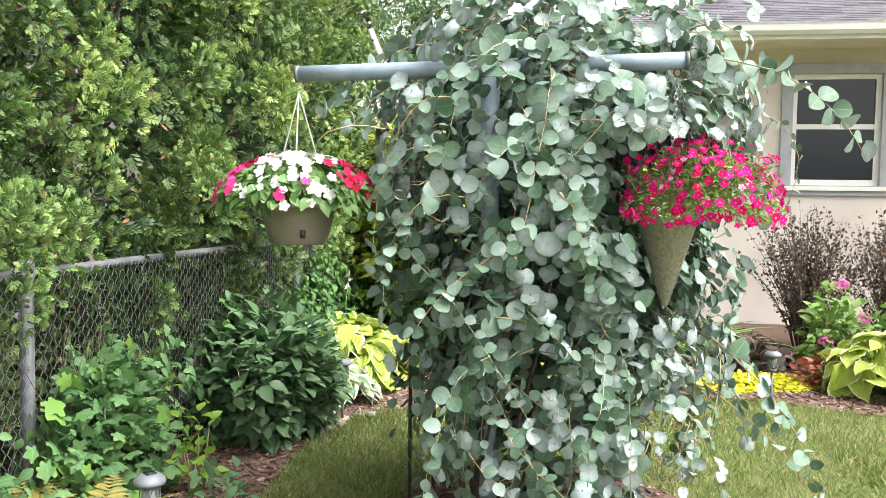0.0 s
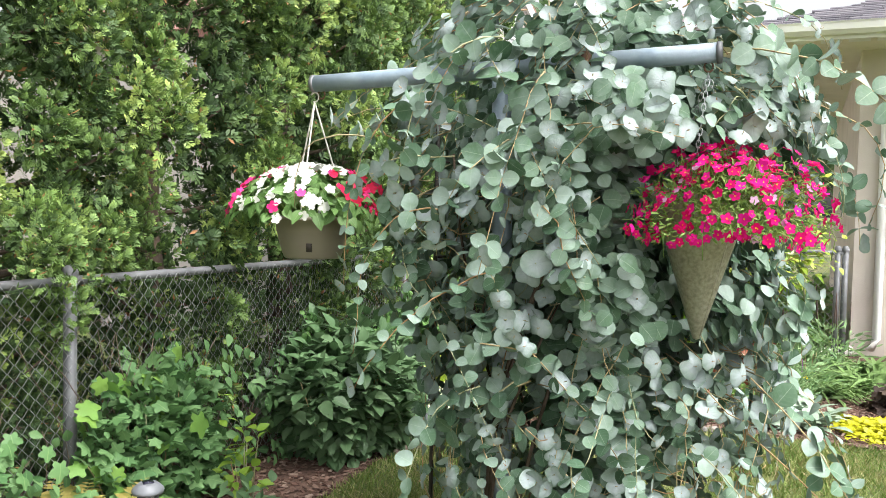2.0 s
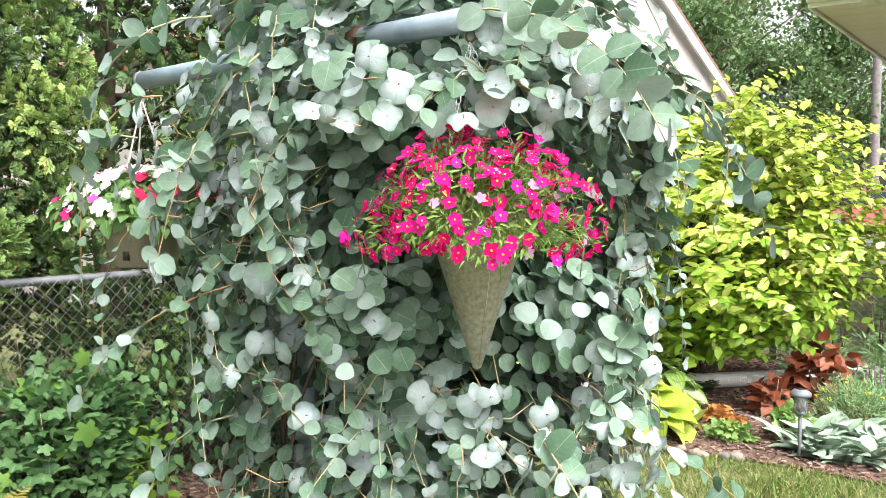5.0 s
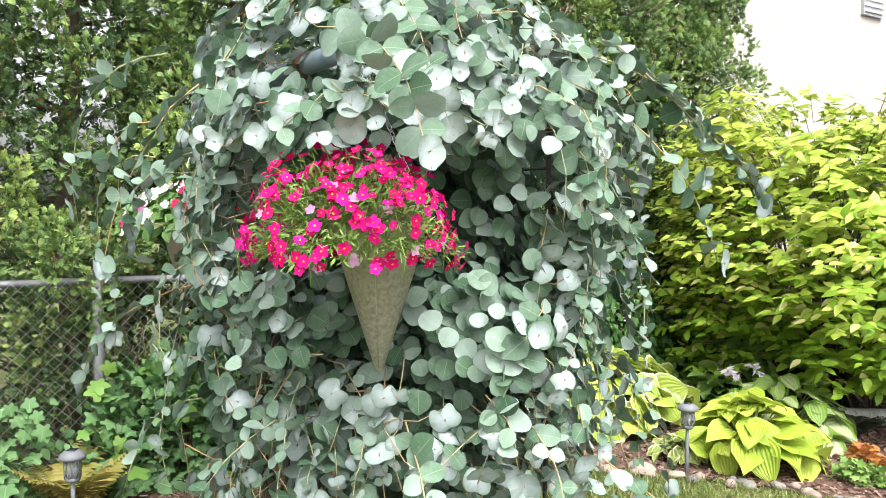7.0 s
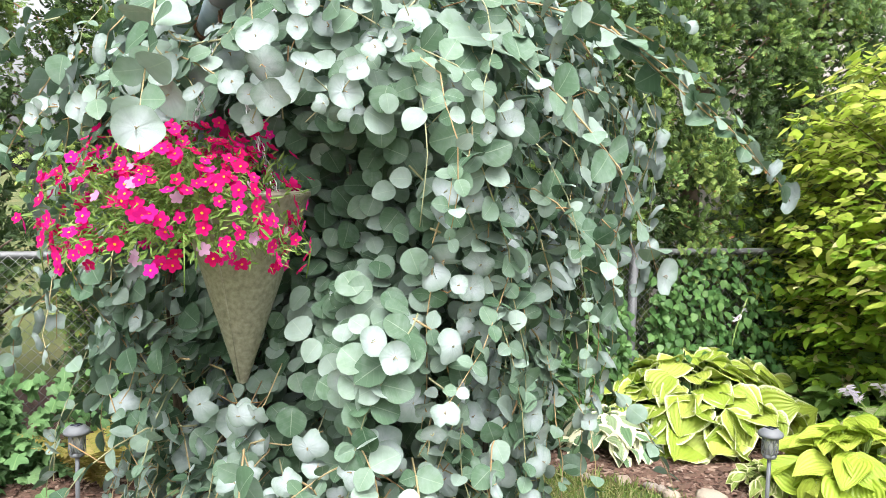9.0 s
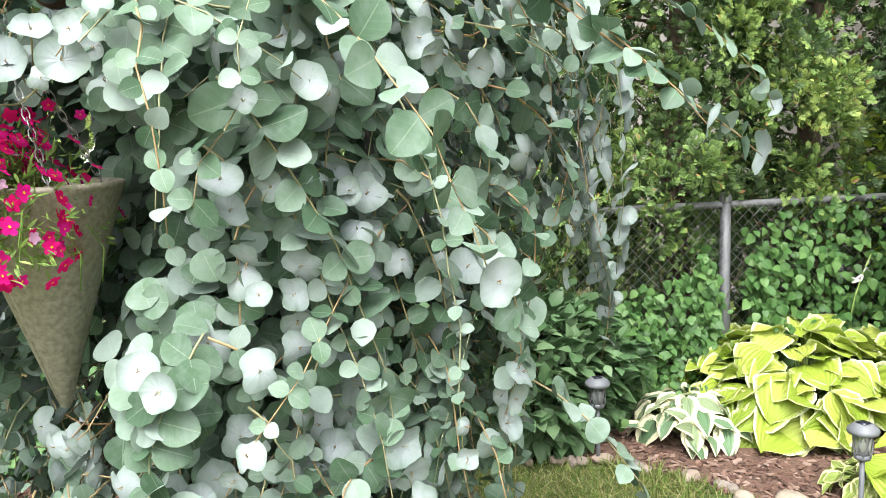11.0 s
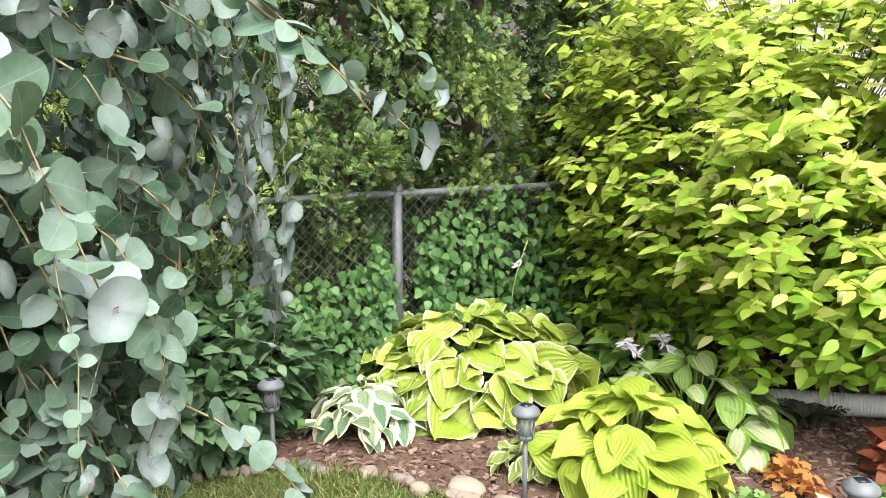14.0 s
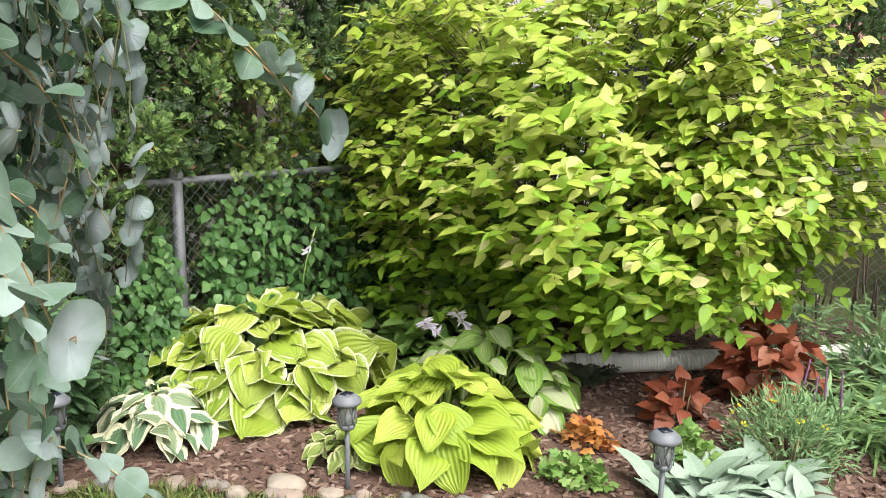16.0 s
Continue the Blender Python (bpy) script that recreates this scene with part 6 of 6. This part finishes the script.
spikes("salvia", "faded salvia with dark seed spikes by the back fence", (1.2, 9.35, 0), 16, 0.62, M_spike, 121, 0.14)
spikes("salvia", "faded salvia with dark seed spikes by the back fence", (1.75, 9.45, 0), 14, 0.66, M_spike, 122, 0.12)
spikes("blazing_star", "purple flower spikes above the grey-green perennial", (1.75, 8.05, 0), 5, 0.4, M_liat, 123, 0.1, r0=0.007)
spikes("brown_spike_plant", "tall brown seed spikes near the house wall", (2.15, 9.2, 0), 6, 0.8, M_spike, 124, 0.14)
leaf_cloud("low_foliage", "mixed low grey-green foliage at the back of the bed", "plant", (1.95, 9.0, 0), dome(0.5, 0.4, 0.3, 0.2), 900, LANCE, M_sedge, (0.06, 0.12), 125, 20)
leaf_cloud("vegetable_plants", "leafy green plants beyond the back fence", "plant", (2.0, 11.3, 0), dome(0.5, 0.7, 0.95, 0.3), 900, POINTED, M_geum, (0.08, 0.15), 126, 30)

# ---- bed in front of the house ----
def creeper_patch(name, label, cx, cy, ax, ay, n, T, mat, size, seed):
    r = np.random.default_rng(seed)
    a, k = r.uniform(0, 6.28, n), np.sqrt(r.uniform(0, 1, n))
    w = 1 + 0.2 * np.sin(3 * a + 1)
    P = np.stack([ax * k * w * np.cos(a), ay * k * w * np.sin(a), r.uniform(0.01, 0.09, n) * (1.1 - k)], 1)
    th = thing(name, label, "groundcover", (cx, cy, 0.012))
    part("leaves", Bag().add(T, frames(P, unit(rand_dir(n, r) * np.array([1, 1, 0.3])), unit(np.array([0, 0, 1.0]) + r.normal(0, 0.35, (n, 3))), r.uniform(*size, n))), mat, th, kind="stuff")


creeper_patch("creeping_jenny", "bright yellow creeping groundcover", 2.56, 7.08, 0.62, 0.32, 2600, OVAL, M_jenny, (0.025, 0.05), 131)
creeper_patch("creeping_jenny", "bright yellow creeping groundcover", 2.2, 6.95, 0.35, 0.25, 1200, OVAL, M_jenny, (0.025, 0.05), 132)
leaf_cloud("coleus", "dark red coleus beside the yellow groundcover", "coleus", (3.0, 7.05, 0), dome(0.2, 0.18, 0.22, 0.4), 110, POINTED, M_coleus, (0.06, 0.11), 133, 8)
leaf_cloud("heuchera", "dark bronze heuchera under the ninebark", "heuchera", (2.6, 7.7, 0), dome(0.35, 0.25, 0.22, 0.4), 180, MAPLE, M_purple, (0.05, 0.08), 134, 8)
hosta("large golden hosta in the bed before the house", 3.35, 6.75, 0.5, 0.48, 64, 0.26, M_hgold, 13)
ph = leaf_cloud("phlox", "leafy phlox with pink flower heads", "phlox", (3.35, 7.6, 0), dome(0.34, 0.3, 0.72, 0.35), 700, POINTED, M_geum, (0.06, 0.11), 135, 30)


def flower_heads(parent, rows, mat, seed, size=0.012, n=46, rad=0.06):
    r = np.random.default_rng(seed)
    for x, y, z in rows:
        u = rand_dir(n, r)
        b = Bag()
        petals(b, np.array([x, y, z]) + u * rad * np.array([1, 1, 0.7]), u, np.full(n, size))
        part("flower_head", b, mat, parent)


flower_heads(spurge, [(-0.2, -0.08, 0.26), (-0.14, -0.16, 0.22), (-0.05, -0.1, 0.33), (0.08, -0.14, 0.28), (0.16, -0.05, 0.24), (-0.24, 0.0, 0.2)], M_yel, 139, 0.006, 7, 0.016)
flower_heads(ph, [(-0.03, -0.1, 0.8), (0.12, -0.2, 0.52), (-0.2, -0.22, 0.32), (0.36, -0.25, 0.5)], M_phlox, 136)
ph2 = leaf_cloud("phlox", "leafy phlox with white flower heads", "phlox", (3.85, 7.5, 0), dome(0.25, 0.25, 0.62, 0.35), 420, POINTED, M_geum, (0.06, 0.11), 137, 20)
flower_heads(ph2, [(-0.1, -0.15, 0.66), (0.1, -0.1, 0.6), (-0.02, -0.2, 0.54)], M_fwhite, 138)


def build_ninebark(x, y, n, h, seed):
    r = np.random.default_rng(seed)
    th = thing("ninebark_shrub", "dark bronze-leaved ninebark with upright wands", "shrub", (x, y, 0), "ninebark shrubs")
    lv, st = Bag(), Bag()
    for i in range(n):
        a, sp = r.uniform(0, 6.28), r.uniform(0.1, 1)
        l = h * r.uniform(0.65, 1.05)
        q = np.linspace(0, 1, 7)
        P = np.stack([(0.12 * sp + 0.62 * sp * q ** 1.3) * math.cos(a), (0.1 * sp + 0.5 * sp * q ** 1.3) * math.sin(a), l * q * (1 - 0.25 * sp * q)], 1)
        st.tube(P, np.linspace(0.006, 0.002, 7), 3)
        k = r.uniform(0.15, 1, 46)
        C = np.stack([np.interp(k, q, P[:, j]) for j in range(3)], 1) + r.normal(0, 0.022, (46, 3))
        lv.add(CHIP, frames(C, unit(rand_dir(46, r) + np.array([0, 0, 0.5])), rand_dir(46, r), r.uniform(0.025, 0.05, 46)))
    part("wands", st, M_wood, th, kind="stuff")
    part("leaves", lv, M_purple, th, kind="stuff")


build_ninebark(3.55, 8.8, 120, 1.55, 141)
build_ninebark(4.4, 8.7, 120, 1.5, 142)


# ---- border stones ----
def build_stones():
    r = np.random.default_rng(151)
    pts = np.array(EDGE[5:13], float)
    seg = np.linalg.norm(np.diff(pts, axis=0), axis=1)
    cum = np.concatenate([[0], np.cumsum(seg)])
    kinds = []
    for k in range(4):
        bm = bmesh.new()
        bmesh.ops.create_icosphere(bm, subdivisions=2, radius=1)
        for v in bm.verts:
            v.co *= 1 + 0.28 * noise.noise(v.co * 1.1 + Vector((k * 7, 0, 0)))
            v.co.z *= 0.62
        me = bpy.data.meshes.new("stone")
        bm.to_mesh(me)
        bm.free()
        for p in me.polygons:
            p.use_smooth = True
        me.materials.append(M_stone)
        kinds.append(me)
    s, i = 0.1, 0
    while s < cum[-1]:
        d = r.uniform(0.06, 0.125)
        x, y = np.interp(s, cum, pts[:, 0]), np.interp(s, cum, pts[:, 1])
        z = r.uniform(0.03, 0.05)
        ob = new("stone", kinds[i % 4])
        ob.matrix_basis = pose(x + r.normal(0, 0.03), y + r.normal(0, 0.03), 0.02, 0, 0, r.uniform(0, 360)) @ Matrix.Diagonal((d * 0.5, d * 0.4, z, 1))
        tagged(ob, "rounded tan and grey fieldstone edging the bed", "stone", "border stones")
        s += d * r.uniform(0.75, 1.15)
        i += 1
    ob = new("stone", kinds[1])
    ob.matrix_basis = pose(0.005, 6.23, 0.022, 0, 0, 20) @ Matrix.Diagonal((0.095, 0.08, 0.06, 1))
    tagged(ob, "large pale rounded stone edging the bed", "stone", "border stones")


build_stones()


# ---- mulch chips ----
def build_chips():
    r = np.random.default_rng(161)
    n = 90000
    x, y = r.uniform(-1.75, 3.4, n), r.uniform(2.0, 10.2, n)
    ok = in_bed(x, y) & (np.hypot(x - 0.3, y - 6) < 5)
    x, y = x[ok][:21000], y[ok][:21000]
    n = len(x)
    V = [(-1, -1, 0), (1, -0.7, 0), (0.8, 1, 0), (-0.9, 0.8, 0), (-0.9, -0.9, 1), (0.9, -0.6, 1), (0.7, 0.9, 1), (-0.8, 0.7, 1)]
    F = [(4, 5, 6, 7), (0, 1, 5, 4), (1, 2, 6, 5), (2, 3, 7, 6), (3, 0, 4, 7)]
    D = unit(np.stack([r.normal(size=n), r.normal(size=n), r.normal(0, 0.22, n)], 1))
    N = unit(np.array([0, 0, 1.0]) + r.normal(0, 0.22, (n, 3)))
    S = np.stack([r.uniform(0.005, 0.012, n), r.uniform(0.012, 0.032, n), r.uniform(0.003, 0.007, n)], 1)
    b = Bag().add((V, F, np.zeros((8, 2))), frames(np.stack([x, y, r.uniform(0.008, 0.022, n)], 1), D, N, S))
    ob = part("mulch_chips", b, M_chip, smooth=False)
    tagged(ob, "loose reddish brown bark mulch chips", "mulch", kind="stuff")


build_chips()


# ---- grass ----
def build_grass():
    r = np.random.default_rng(171)
    blade = leaf_grid([0, 0.55, 1], [0.05, 0.042, 0.003], 2, 0.35, 0.0)
    n = 125000
    x, y = r.uniform(-1.0, 5.2, n), r.uniform(2.2, 6.7, n)
    keep = r.uniform(size=n) < np.clip(1.25 - 0.16 * np.hypot(x - 0.4, y - 5.2), 0.25, 1)
    ok = keep & ~in_bed(x, y)
    x, y = x[ok], y[ok]
    n = len(x)
    D = unit(np.stack([r.normal(0, 0.5, n), r.normal(0, 0.5, n), r.uniform(0.4, 1.1, n)], 1))
    S = r.uniform(0.03, 0.065, n) * (1 + 0.5 * (np.sin(3.1 * x) * np.sin(2.7 * y + 1) > 0.55))
    b = Bag().add(blade, frames(np.stack([x, y, np.zeros(n)], 1), D, rand_dir(n, r), S))
    ob = part("grass_blades", b, M_grassb)
    tagged(ob, "short mixed green and straw grass blades", "grass", kind="stuff")


build_grass()
